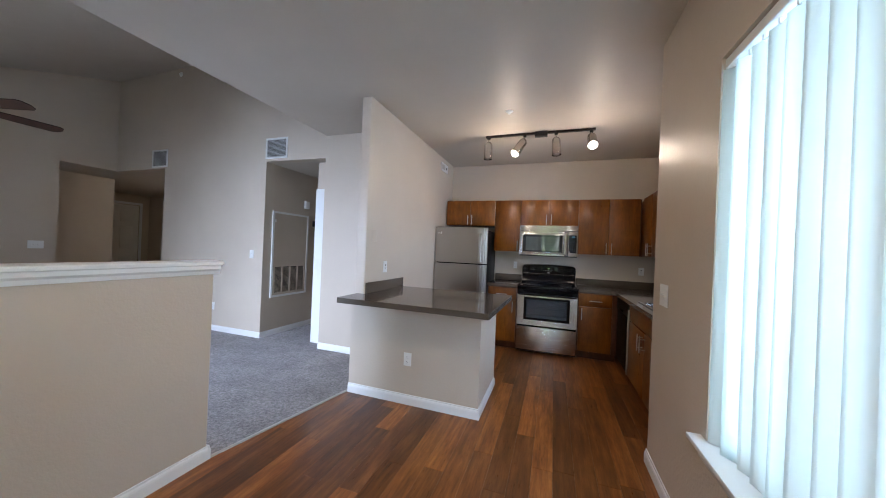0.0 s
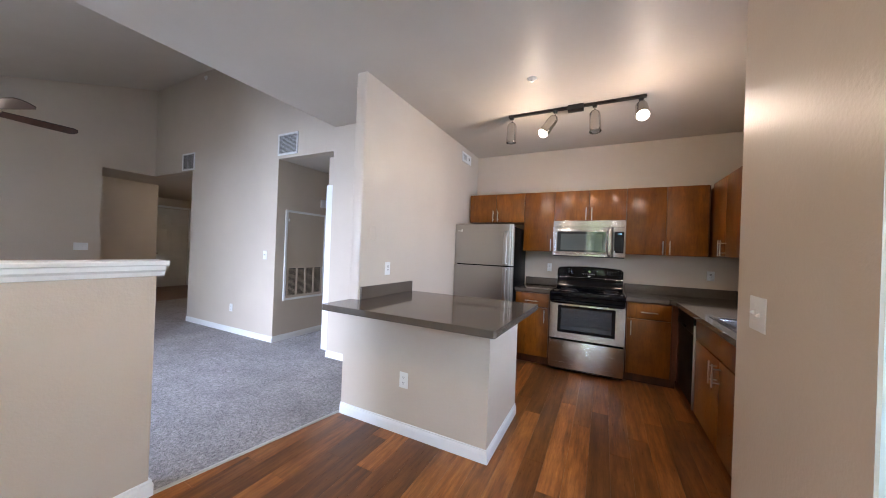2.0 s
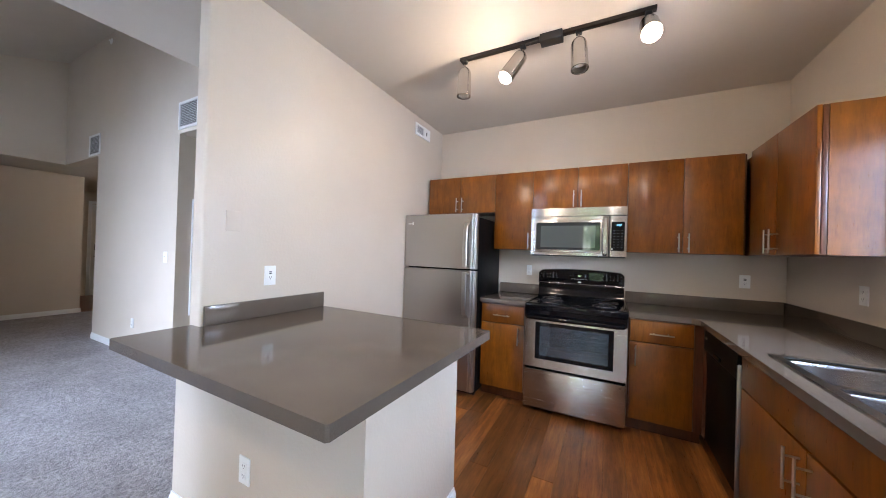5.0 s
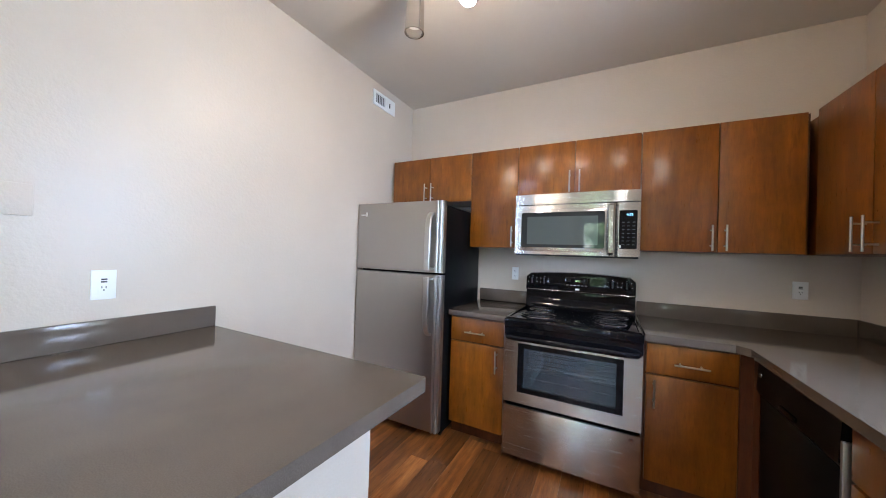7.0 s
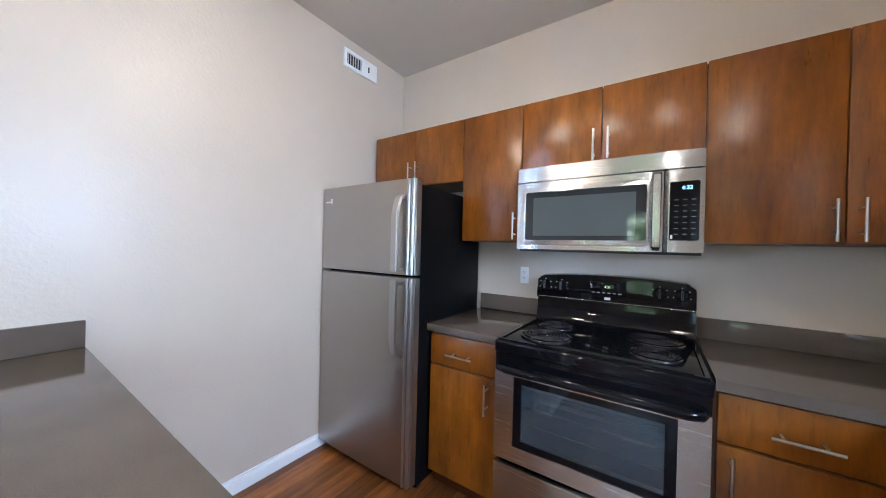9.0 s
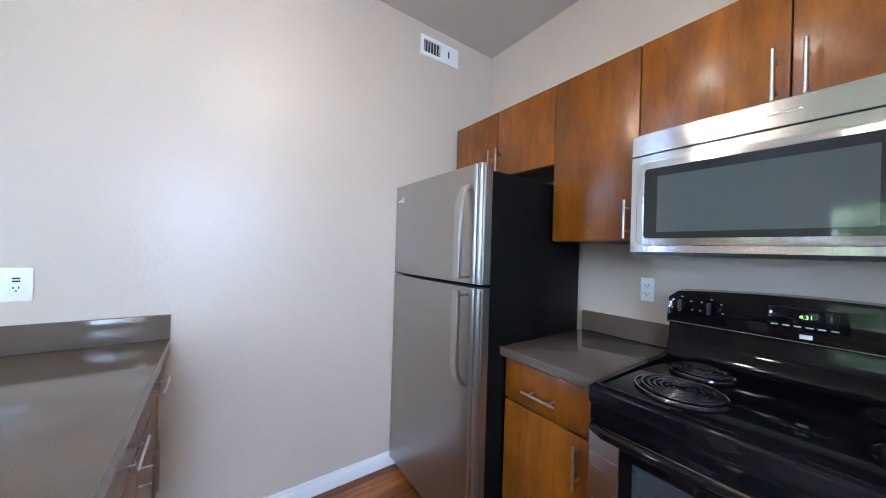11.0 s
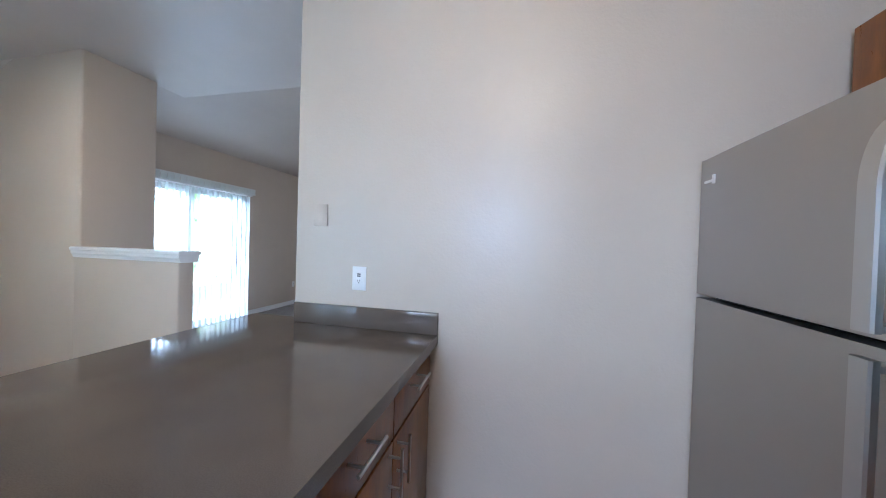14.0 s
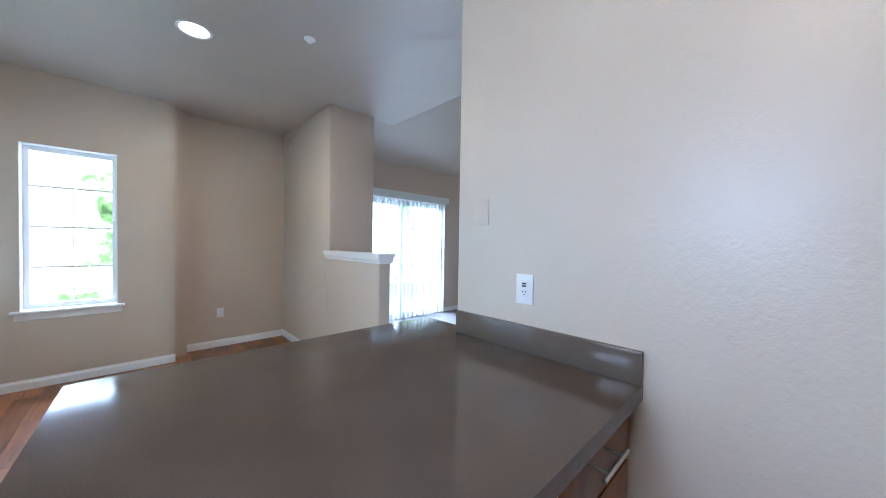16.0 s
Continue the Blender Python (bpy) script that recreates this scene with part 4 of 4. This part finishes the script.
    for p, q in zip(rows, rows[1:]):
        for k in range(len(prof)):
            bm.faces.new((p[k], p[(k + 1) % len(prof)], q[(k + 1) % len(prof)], q[k]))
    bm.faces.new(rows[0])
    bm.faces.new(rows[-1][::-1])
    bp = part("back_panel", bm, M_black, r, "glossy black control back panel with a crowned top")
    part("panel_trim", add_tube(bmesh.new(), [(x0 + 0.006, 7.483, 1.056), (x1 - 0.006, 7.483, 1.056)], 0.003, 8), M_pan, bp)
    for kx in (-0.545, -0.452, 0.022, 0.112):
        k = part("knob", lathe([(0.030, 0.0), (0.030, 0.006), (0.022, 0.010), (0.021, 0.026), (0.018, 0.030), (0, 0.030)], 24, (kx, 7.491, 1.125), (0, -1, 0.14)), M_black, bp, "black control knob with pale marks")
        part("knob_grip", rbox(kx - 0.005, kx + 0.005, 7.446, 7.47, 1.106, 1.150, r=0.003), M_blackmat, k)
        for a in range(5):
            an = radians(200 - a * 55)
            part("mark", rbox(kx + 0.036 * math.cos(an) - 0.002, kx + 0.036 * math.cos(an) + 0.002, 7.484, 7.492, 1.125 + 0.036 * math.sin(an) - 0.002, 1.125 + 0.036 * math.sin(an) + 0.002), M_print, k)
    clock = part("clock_panel", rbox(-0.300, -0.125, 7.480, 7.492, 1.092, 1.166, r=0.004), M_black, bp)
    text_part("digits", "4:31", 0.018, (-0.212, 7.4785, 1.138), (90, 0, 0), M_green, clock)
    bar_writing(clock, -0.29, -0.135, 7.4795, 1.106, 6, 0.004, M_print)
    part("badge", rbox(-0.225, -0.198, 7.474, 7.486, 1.070, 1.082), M_plate, bp, "small pale maker's badge")
    part("drawer_badge", lathe([(0, 0.004), (0.008, 0.004), (0.010, 0)], 16, (x1 - 0.05, yf, 0.335), (0, -1, 0)), M_pan, r)


cooker()


def microwave():
    x0, x1, y, z0, z1 = -0.630, 0.163, 7.205, 1.335, 1.764
    m = thing("microwave", ((x0 + x1) / 2, 7.4, z0), "over-range stainless steel microwave with smoked glass door", "microwave")
    part("case", rbox(x0 + 0.004, x1 - 0.004, y + 0.045, 7.598, z0 - 0.012, z1), M_blackmat, m, "dark case and underside")

    def bowed(a, e, za, ze, out=0.0):
        n = 10
        pr = [(a, y + 0.045), (a, y + 0.012 + out)]
        for k in range(1, n):
            u = a + (e - a) * k / n
            s = (u - x0) / (x1 - x0)
            pr.append((u, y + 0.012 - 0.012 * min(1.0, 9 * s * (1 - s)) + out))
        return prism(pr + [(e, y + 0.012 + out), (e, y + 0.045)], "z", za, ze)

    vg = part("vent_grille", bowed(x0, x1, 1.690, z1), M_steel, m)
    part("badge", rbox(-0.27, -0.20, y - 0.0015, y + 0.004, 1.724, 1.733, r=0.001), M_sink, vg, "plain pale maker's badge")
    wx0, wx1, wz0, wz1 = -0.580, -0.036, 1.383, 1.632

    def plate(a, e, za, ze, rad, ya, ye):
        """A flat plate facing the room with rounded corners."""
        pr = []
        for cx, cz, a0 in ((e - rad, ze - rad, 0), (a + rad, ze - rad, 90), (a + rad, za + rad, 180), (e - rad, za + rad, 270)):
            for k in range(5):
                an = radians(a0 + k * 22.5)
                pr.append((cx + rad * math.cos(an), cz + rad * math.sin(an)))
        return prism(pr, "y", ya, ye)

    d = part("door", bowed(x0, 0.024, z0, 1.684), M_steel, m)
    bz = plate(wx0 - 0.026, wx1 + 0.016, wz0 - 0.026, wz1 + 0.024, 0.03, y - 0.0035, y + 0.006)
    es = [e for e in bz.edges if all(v.co.y < y - 0.003 for v in e.verts)]
    bmesh.ops.bevel(bz, geom=es, offset=0.003, segments=2, affect="EDGES", profile=0.5)
    part("bezel", bz, M_steel, d, "rounded bright steel bezel round the window")
    win = part("door_window", plate(wx0, wx1, wz0, wz1, 0.014, y - 0.0045, y + 0.006), M_smoke, d, "smoked reflective glass window")
    part("screen", plate(wx0 + 0.042, wx1 - 0.040, wz0 + 0.022, wz1 - 0.030, 0.004, y - 0.0050, y - 0.0044), M_screen_reflect, win)
    hp = [(0.0, y + 0.002, 1.346), (0.0, y - 0.014, 1.349), (0.0, y - 0.026, 1.358), (0.0, y - 0.031, 1.38), (0.0, y - 0.033, 1.51), (0.0, y - 0.031, 1.64), (0.0, y - 0.026, 1.662), (0.0, y - 0.014, 1.671), (0.0, y + 0.002, 1.674)]
    part("handle", strap(hp, 0.017, 0.006), M_steel, d, "broad upright steel handle")
    p = part("control_side", bowed(0.028, x1, z0, 1.684), M_steel, m)
    k = part("keypad", plate(0.046, 0.146, 1.385, 1.632, 0.008, y - 0.003, y + 0.012), M_black, p, "black keypad with lit blue clock")
    scr = part("display", plate(0.060, 0.134, 1.590, 1.620, 0.003, y - 0.0036, y + 0.004), M_black, k)
    text_part("digits", "4:32", 0.022, (0.104, y - 0.0042, 1.604), (90, 0, 0), M_blue, scr)
    for row in range(7):
        for col in range(3):
            part("key_mark", rbox(0.062 + col * 0.029, 0.076 + col * 0.029, y - 0.0034, y + 0.003, 1.410 + row * 0.024, 1.413 + row * 0.024), M_keys, k)
    part("sticker", rbox(0.050, 0.058, y - 0.0036, y, 1.392, 1.408), M_plate, k, "small pale sticker")


microwave()


def peninsula():
    c = thing("peninsula_cabinet", (-1.3, 5.4, 0), "cherry-stained peninsula base cabinet with two drawers and two doors", "kitchen cabinet")
    part("body", rbox(-1.818, -0.802, 5.082, 5.748, 0.10, 0.868), M_wood_in, c)
    part("toe_kick", rbox(-1.818, -0.802, 5.66, 5.675, 0.002, 0.10), M_wood_in, c)
    for a, e, hx in ((-1.790, -1.345, -1.385), (-1.345, -0.895, -1.310)):
        dr = front("drawer", c, 5.77, a, e, 0.698, 0.865, "+y")
        bar_handle(dr, ((a + e) / 2 + 0.02, 5.77, 0.81), "x", (0, 1, 0), 0.16)
        d = front("door", c, 5.77, a, e, 0.105, 0.692, "+y")
        bar_handle(d, (hx, 5.77, 0.615), "z", (0, 1, 0), 0.16)
    t = thing("peninsula_worktop", (-1.2, 5.2, CT), "grey-brown polished quartz peninsula worktop with low upstand", "worktop")
    part("slab", prism([(-1.895, 4.716), (-1.885, 4.706), (-0.576, 4.692), (-0.568, 4.700), (-0.538, 5.790), (-0.545, 5.797), (-1.8195, 5.797), (-1.8195, PEND - 0.0005), (-1.895, PEND - 0.0005)], "z", 0.869, 0.914), M_stone, t, "", False)
    part("upstand", rbox(-1.8195, -1.800, PEND + 0.015, 5.797, 0.9145, 1.016, r=0.002), M_stone, t)


peninsula()


# ---- lamps and ceiling fittings ----
def track_light():
    t = thing("track_light", (-0.38, 6.28, CEIL), "ceiling track light with four brushed nickel spot heads, two lit", "track light")
    part("track", rbox(-0.99, 0.235, 6.262, 6.298, CEIL - 0.022, CEIL - 0.001), M_bronze, t)
    part("feed_box", rbox(-0.41, -0.27, 6.24, 6.32, CEIL - 0.05, CEIL - 0.0005, r=0.004), M_blackmat, t, "black feed canopy")
    for hx, aim, lit in ((-0.955, (-0.02, 0.02, -1), False), (-0.525, (-0.50, -0.30, -0.85), True), (-0.175, (0.06, -0.12, -1), False), (0.195, (0.03, -0.66, -0.75), True)):
        a = Vector(aim).normalized()
        top = Vector((hx, 6.28, CEIL - 0.022))
        neck = top + Vector((0, 0, -0.055))
        arm = part("mount", rbox(hx - 0.018, hx + 0.018, 6.265, 6.295, CEIL - 0.045, CEIL - 0.022, r=0.003), M_blackmat, t)
        part("stem", rod(top + Vector((0, 0, -0.02)), neck, 0.007, 10), M_nickel, arm)
        n = 8
        prof = [(0.0, 0.0)] + [(0.048 * math.sin(k / n * math.pi / 2), 0.055 * (1 - math.cos(k / n * math.pi / 2))) for k in range(1, n + 1)]
        prof += [(0.050, 0.14), (0.052, 0.21), (0.052, 0.215), (0.048, 0.215), (0.046, 0.15)]
        head = part("spot_head", lathe(prof, 28, neck - a * 0.008, a), M_nickel, t, "brushed nickel bullet-shaped spot")
        part("bulb", lathe([(0, 0.250 if lit else 0.180), (0.020, 0.247 if lit else 0.178), (0.036, 0.236 if lit else 0.174), (0.046, 0.214 if lit else 0.168), (0.044, 0.15)], 24, neck - a * 0.008, a), M_bulb if lit else M_plate, head, "glowing flood bulb" if lit else "unlit flood bulb")


track_light()


def sprinkler(place, down):
    s = thing("sprinkler", place, "white ceiling fire sprinkler with round escutcheon", "sprinkler", "sprinklers")
    part("escutcheon", lathe([(0.0, 0.012), (0.018, 0.012), (0.036, 0.004), (0.040, 0.0)], 24, place, down), M_plate, s)
    p, d = Vector(place), Vector(down).normalized()
    part("frame", rod(p + d * 0.008, p + d * 0.022, 0.007, 10), M_plate, s)
    part("deflector", rod(p + d * 0.022, p + d * 0.025, 0.014, 12), M_plate, s)


sprinkler((-0.626, 5.642, CEIL), (0, 0, -1))
sprinkler((-1.604, 3.72, CEIL), (0, 0, -1))
sprinkler((-5.90, 5.82, 3.99), (0, -1, 0))
rl = thing("recessed_light", (-0.995, 3.26, CEIL), "round recessed ceiling light, switched on, white trim ring", "recessed light")
part("trim_ring", lathe([(0.082, 0.0), (0.10, 0.0), (0.104, -0.004), (0.098, -0.008), (0.084, -0.006)], 36, (-0.995, 3.26, CEIL)), M_plate, rl)
part("lens", lathe([(0.0, -0.004), (0.084, -0.004), (0.084, 0.0)], 36, (-0.995, 3.26, CEIL)), M_lens, rl, "glowing lens")


def ceiling_fan():
    cx, cy, z = -5.0, 3.55, 2.43
    top = vault(cy)
    f = thing("ceiling_fan", (cx, cy, top), "ceiling fan with five dark wooden blades and lit bowl lamp", "ceiling fan")
    part("canopy", lathe([(0.0, 0.0), (0.035, 0.0), (0.065, 0.05), (0.07, 0.10), (0.0, 0.10)], 24, (cx, cy, top - 0.09)), M_nickel, f)
    part("downrod", rod((cx, cy, z + 0.10), (cx, cy, top - 0.05), 0.013, 14), M_nickel, f)
    mo = part("motor", lathe([(0.0, 0.11), (0.05, 0.11), (0.075, 0.085), (0.125, 0.06), (0.135, 0.02), (0.12, -0.02), (0.07, -0.045), (0.06, -0.07), (0.0, -0.07)], 32, (cx, cy, z)), M_nickel, f, "brushed nickel motor housing")
    part("bowl", lathe([(0.06, -0.07), (0.15, -0.085), (0.165, -0.10), (0.155, -0.135), (0.115, -0.175), (0.06, -0.198), (0.0, -0.205)], 32, (cx, cy, z)), M_bowl, f, "glowing frosted glass bowl")
    for k in range(5):
        an = radians(21 + 72 * k)
        m = Matrix.Translation((cx, cy, z)) @ Matrix.Rotation(an, 4, "Z") @ Matrix.Rotation(radians(-13), 4, "X")
        bm = bmesh.new()
        pts = [(0.20, -0.055), (0.42, -0.068), (0.64, -0.070), (0.675, -0.05), (0.69, 0.0), (0.675, 0.05), (0.64, 0.070), (0.42, 0.068), (0.20, 0.055)]
        lo, hi = [bm.verts.new((u, w, -0.004)) for u, w in pts], [bm.verts.new((u, w, 0.004)) for u, w in pts]
        bm.faces.new(lo[::-1])
        bm.faces.new(hi)
        for i in range(len(pts)):
            bm.faces.new((lo[i], lo[(i + 1) % len(pts)], hi[(i + 1) % len(pts)], hi[i]))
        bm.transform(m)
        b = part("blade", bm, M_blade, f, "dark walnut fan blade")
        br = rbox(0.10, 0.27, -0.018, 0.018, 0.004, 0.010, r=0.002)
        br.transform(m)
        part("blade_iron", br, M_nickel, b)


ceiling_fan()


# Unseen fixture, added to account for the brightness of the entry recess.
def assumed_entry_light():
    x, y, z = -7.3, 7.3, 2.5
    c = thing("assumed_ceiling_light", (x, y, z), "assumed flush round ceiling light, out of view, added to brighten the entry", "ceiling light")
    part("base", lathe([(0, 0), (0.15, 0), (0.155, -0.02), (0.14, -0.03), (0, -0.03)], 28, (x, y, z)), M_nickel, c)
    part("shade", lathe([(0.138, -0.03), (0.125, -0.06), (0.08, -0.085), (0, -0.095)], 28, (x, y, z)), M_bowl, c, "glowing frosted glass shade")


assumed_entry_light()


# ---- plates, vents, panel ----
def frame_of(place, facing):
    """A matrix whose x runs along the wall, y up it and z out of it."""
    out = Vector(facing)
    right = Vector((0, 0, 1)).cross(out)
    m = Matrix((right, Vector((0, 0, 1)), out)).transposed().to_4x4()
    return Matrix.Translation(place) @ m


def wall_plate(name, place, facing, w, h, label, category, kind):
    p = thing(name, place, label, category)
    m = frame_of(place, facing)

    def put(nm, bm, mat, parent, lab=""):
        bm.transform(m)
        return part(nm, bm, mat, parent, lab)

    put("cover", rbox(-w / 2, w / 2, -h / 2, h / 2, 0.0005, 0.006, r=0.002), M_wall if kind == "blank" else M_plate, p)
    if kind == "outlet":
        for s in (-1, 1):
            f = put("receptacle", rbox(-0.017, 0.017, s * 0.02 - 0.014, s * 0.02 + 0.014, 0.006, 0.0085, r=0.002), M_plate, p)
            for u in (-0.006, 0.006):
                put("slot", rbox(u - 0.0012, u + 0.0012, s * 0.02 - 0.002, s * 0.02 + 0.007, 0.008, 0.009), M_slot, f)
            put("ground_hole", rod((0, s * 0.02 - 0.008, 0.008), (0, s * 0.02 - 0.008, 0.009), 0.0024, 8), M_slot, f)
    elif kind == "usb":
        f = put("insert", rbox(-0.017, 0.017, -0.033, 0.033, 0.006, 0.008, r=0.001), M_plate, p)
        for v in (0.012, 0.022):
            put("usb_port", rbox(-0.009, 0.009, v - 0.003, v + 0.003, 0.0078, 0.009), M_slot, f)
        for u in (-0.006, 0.006):
            put("slot", rbox(u - 0.0014, u + 0.0014, -0.014, -0.006, 0.0078, 0.009), M_slot, f)
        put("ground_hole", rod((0, -0.021, 0.0078), (0, -0.021, 0.009), 0.0028, 8), M_slot, f)
    elif kind == "switch":
        n = 2 if w > 0.09 else 1
        for k in range(n):
            u = (k - (n - 1) / 2) * 0.046
            lv = rbox(u - 0.005, u + 0.005, -0.012, 0.012, 0.005, 0.008)
            g = put("toggle_frame", lv, M_plate, p)
            tg = rbox(-0.005, 0.005, -0.006, 0.006, 0.0, 0.013, r=0.001)
            tg.transform(Matrix.Translation((u, 0, 0.006)) @ Matrix.Rotation(radians(28 if k else -28), 4, "X"))
            put("toggle", tg, M_plate, g)
            for v in (-0.03, 0.03):
                put("screw", rod((u, v, 0.006), (u, v, 0.0072), 0.003, 10), M_plate, g)
    return p


wall_plate("outlet", (-1.318, 4.965, 0.39), (0, -1, 0), 0.072, 0.114, "white duplex outlet on the peninsula knee wall", "outlet", "outlet")
wall_plate("usb_outlet", (-1.82, 5.386, 1.156), (1, 0, 0), 0.074, 0.118, "white outlet with USB ports above the peninsula upstand", "outlet", "usb")
wall_plate("blank_plate", (-1.82, 5.162, 1.468), (1, 0, 0), 0.078, 0.112, "blank cover plate painted beige like the partition wall", "cover plate", "blank")
wall_plate("outlet", (-0.717, 7.60, 1.163), (0, -1, 0), 0.056, 0.108, "white duplex outlet above the worktop beside the range", "outlet", "outlet")
wall_plate("usb_outlet", (1.03, 7.60, 1.162), (0, -1, 0), 0.07, 0.108, "white outlet with USB ports above the corner worktop", "outlet", "usb")
wall_plate("outlet", (1.28, 6.75, 1.162), (-1, 0, 0), 0.07, 0.108, "white duplex outlet on the sink wall", "outlet", "outlet")
wall_plate("light_switch", (0.49, 4.682, 1.142), (-1, 0, 0), 0.138, 0.132, "white double toggle light switch on beige wall", "light switch", "switch")
wall_plate("outlet", (-1.434, 1.31, 0.42), (0, 1, 0), 0.072, 0.114, "white duplex outlet in the dining nook", "outlet", "outlet")
wall_plate("outlet", (-4.965, 5.82, 0.37), (0, -1, 0), 0.072, 0.114, "white duplex outlet on the living room wall", "outlet", "outlet")
wall_plate("light_switch", (-4.222, 5.82, 1.18), (0, -1, 0), 0.074, 0.118, "white toggle light switch beside the hall opening", "light switch", "switch")
wall_plate("light_switch", (-7.50, 4.92, 1.18), (1, 0, 0), 0.16, 0.118, "white double toggle light switch on the far living room wall", "light switch", "switch")
wall_plate("outlet", (-6.10, 1.65, 0.42), (0, 1, 0), 0.072, 0.114, "white duplex outlet beside the patio door", "outlet", "outlet")


def wall_vent(place, facing, w, h, slats, upright, label, shown=1.0):
    p = thing("air_vent", place, label, "air vent")
    m = frame_of(place, facing)

    def put(nm, bm, mat, parent, smooth=False):
        bm.transform(m)
        return part(nm, bm, mat, parent, "", smooth)

    f = 0.022
    put("frame", joined((-w / 2, -w / 2 + f, -h / 2, h / 2, 0.0, 0.012), (w / 2 - f, w / 2, -h / 2, h / 2, 0.0, 0.012), (-w / 2 + f, w / 2 - f, -h / 2, -h / 2 + f, 0.0, 0.012), (-w / 2 + f, w / 2 - f, h / 2 - f, h / 2, 0.0, 0.012)), M_plate, p)
    put("backing", rbox(-w / 2 + f, w / 2 - f, -h / 2 + f, h / 2 - f, 0.0005, 0.002), M_ventdark if upright else M_ventpale, p)
    lo, hi = (-w / 2 + f, -w / 2 + f + (w - 2 * f) * shown) if upright else (-h / 2 + f, h / 2 - f)
    for k in range(slats):
        u = lo + (k + 0.5) * (hi - lo) / slats
        if upright:
            bm = rbox(-0.0007, 0.0007, -h / 2 + f, h / 2 - f, -0.005, 0.005)
            bm.transform(Matrix.Translation((u, 0, 0.0075)) @ Matrix.Rotation(radians(-14), 4, "Y"))
        else:
            bm = rbox(-w / 2 + f, w / 2 - f, -0.0007, 0.0007, -0.005, 0.005)
            bm.transform(Matrix.Translation((0, u, 0.0075)) @ Matrix.Rotation(radians(35), 4, "X"))
        put("slat", bm, M_plate, p)
    if shown < 1:
        put("damper_plate", rbox(hi, w / 2 - f, -h / 2 + f, h / 2 - f, 0.002, 0.010), M_plate, p)
        put("damper_lever", rbox(hi + 0.06, hi + 0.066, -0.02, 0.02, 0.010, 0.018), M_slot, p)


wall_vent((-1.82, 7.12, 2.637), (1, 0, 0), 0.30, 0.125, 6, True, "white supply register with damper lever high on kitchen wall", 0.52)
wall_vent((-3.835, 5.82, 2.672), (0, -1, 0), 0.385, 0.285, 14, False, "white square return vent high above the hall opening")
wall_vent((-6.33, 5.82, 2.66), (0, -1, 0), 0.385, 0.285, 14, False, "white square vent high on the living room wall")


def access_panel():
    x, y0, y1, z0, z1 = -4.016, 5.955, 6.66, 0.555, 1.82
    p = thing("access_panel", (x, (y0 + y1) / 2, z0), "beige air handler access panel with return grille, hall wall", "access panel")
    f = 0.03
    part("frame", joined((x, x + 0.02, y0, y0 + f, z0, z1), (x, x + 0.02, y1 - f, y1, z0, z1), (x, x + 0.02, y0 + f, y1 - f, z0, z0 + f), (x, x + 0.02, y0 + f, y1 - f, z1 - f, z1)), M_trim, p, "", False)
    part("door", joined((x + 0.001, x + 0.012, y0 + f, y1 - f, 1.0, z1 - f), (x + 0.001, x + 0.012, y0 + f, y1 - f, z0 + f, 0.62)), M_wall, p, "", False)
    part("grille_back", rbox(x + 0.001, x + 0.003, y0 + f, y1 - f, 0.62, 1.0), M_ventdark, p)
    n, a, e = 4, y0 + f + 0.03, y1 - f - 0.02
    w = (e - a) / n
    for k in range(n + 1):
        part("grille_bar", rbox(x + 0.003, x + 0.014, a + k * w - 0.012, a + k * w + 0.012, 0.62, 1.0), M_wall, p)
    for k in range(22):
        z = 0.63 + k * 0.0168
        bm = rbox(-0.005, 0.005, a, e, -0.0008, 0.0008)
        bm.transform(Matrix.Translation((x + 0.008, 0, z)) @ Matrix.Rotation(radians(40), 4, "Y"))
        part("grille_slat", bm, M_wall, p)
    part("latch", rbox(x + 0.012, x + 0.02, y0 + f + 0.01, y0 + f + 0.03, 1.66, 1.70, r=0.003), M_plate, p)


access_panel()
ch = thing("door_chime", (-4.016, 6.60, 1.98), "small white chime box high on the hall wall", "chime")
part("case", rbox(-4.0155, -3.98, 6.55, 6.65, 1.93, 2.05, r=0.006), M_plate, ch)
th = thing("thermostat", (-4.016, 6.80, 1.70), "small dark thermostat on the hall wall", "thermostat")
part("case", rbox(-4.0155, -3.985, 6.76, 6.84, 1.65, 1.75, r=0.006), M_blackmat, th)


# ---- floor planks ----
def plank_mesh(w, length):
    bm = rbox(-w / 2 + 0.0003, w / 2 - 0.0003, 0.0003, length - 0.0003, -0.008, 0.0, r=0.0008, seg=1)
    me = bpy.data.meshes.new("plank")
    bm.to_mesh(me)
    bm.free()
    me.materials.append(M_plank)
    return me


PW = 0.127
LENGTHS = [0.9, 1.22, 1.5]
shared = {n: plank_mesh(PW, n) for n in LENGTHS}
rng = random.Random(7)


x = -2.135 + PW / 2
while x < 1.28:
    y, first = (1.25 if x < 0.56 else 4.79), True
    while y < 7.595:
        n = rng.choice([0.3, 0.6, 0.9]) if first else rng.choice(LENGTHS)
        first = False
        n = round(min(n, 7.6 - y), 3)
        if n not in shared:
            shared[n] = plank_mesh(PW, n)
        if not (x < -1.82 and y > 5.0):
            o = new("plank", shared[n])
            o.location = (x, y, 0.0)
            o.parent = floor_wood
        y += n
    x += PW
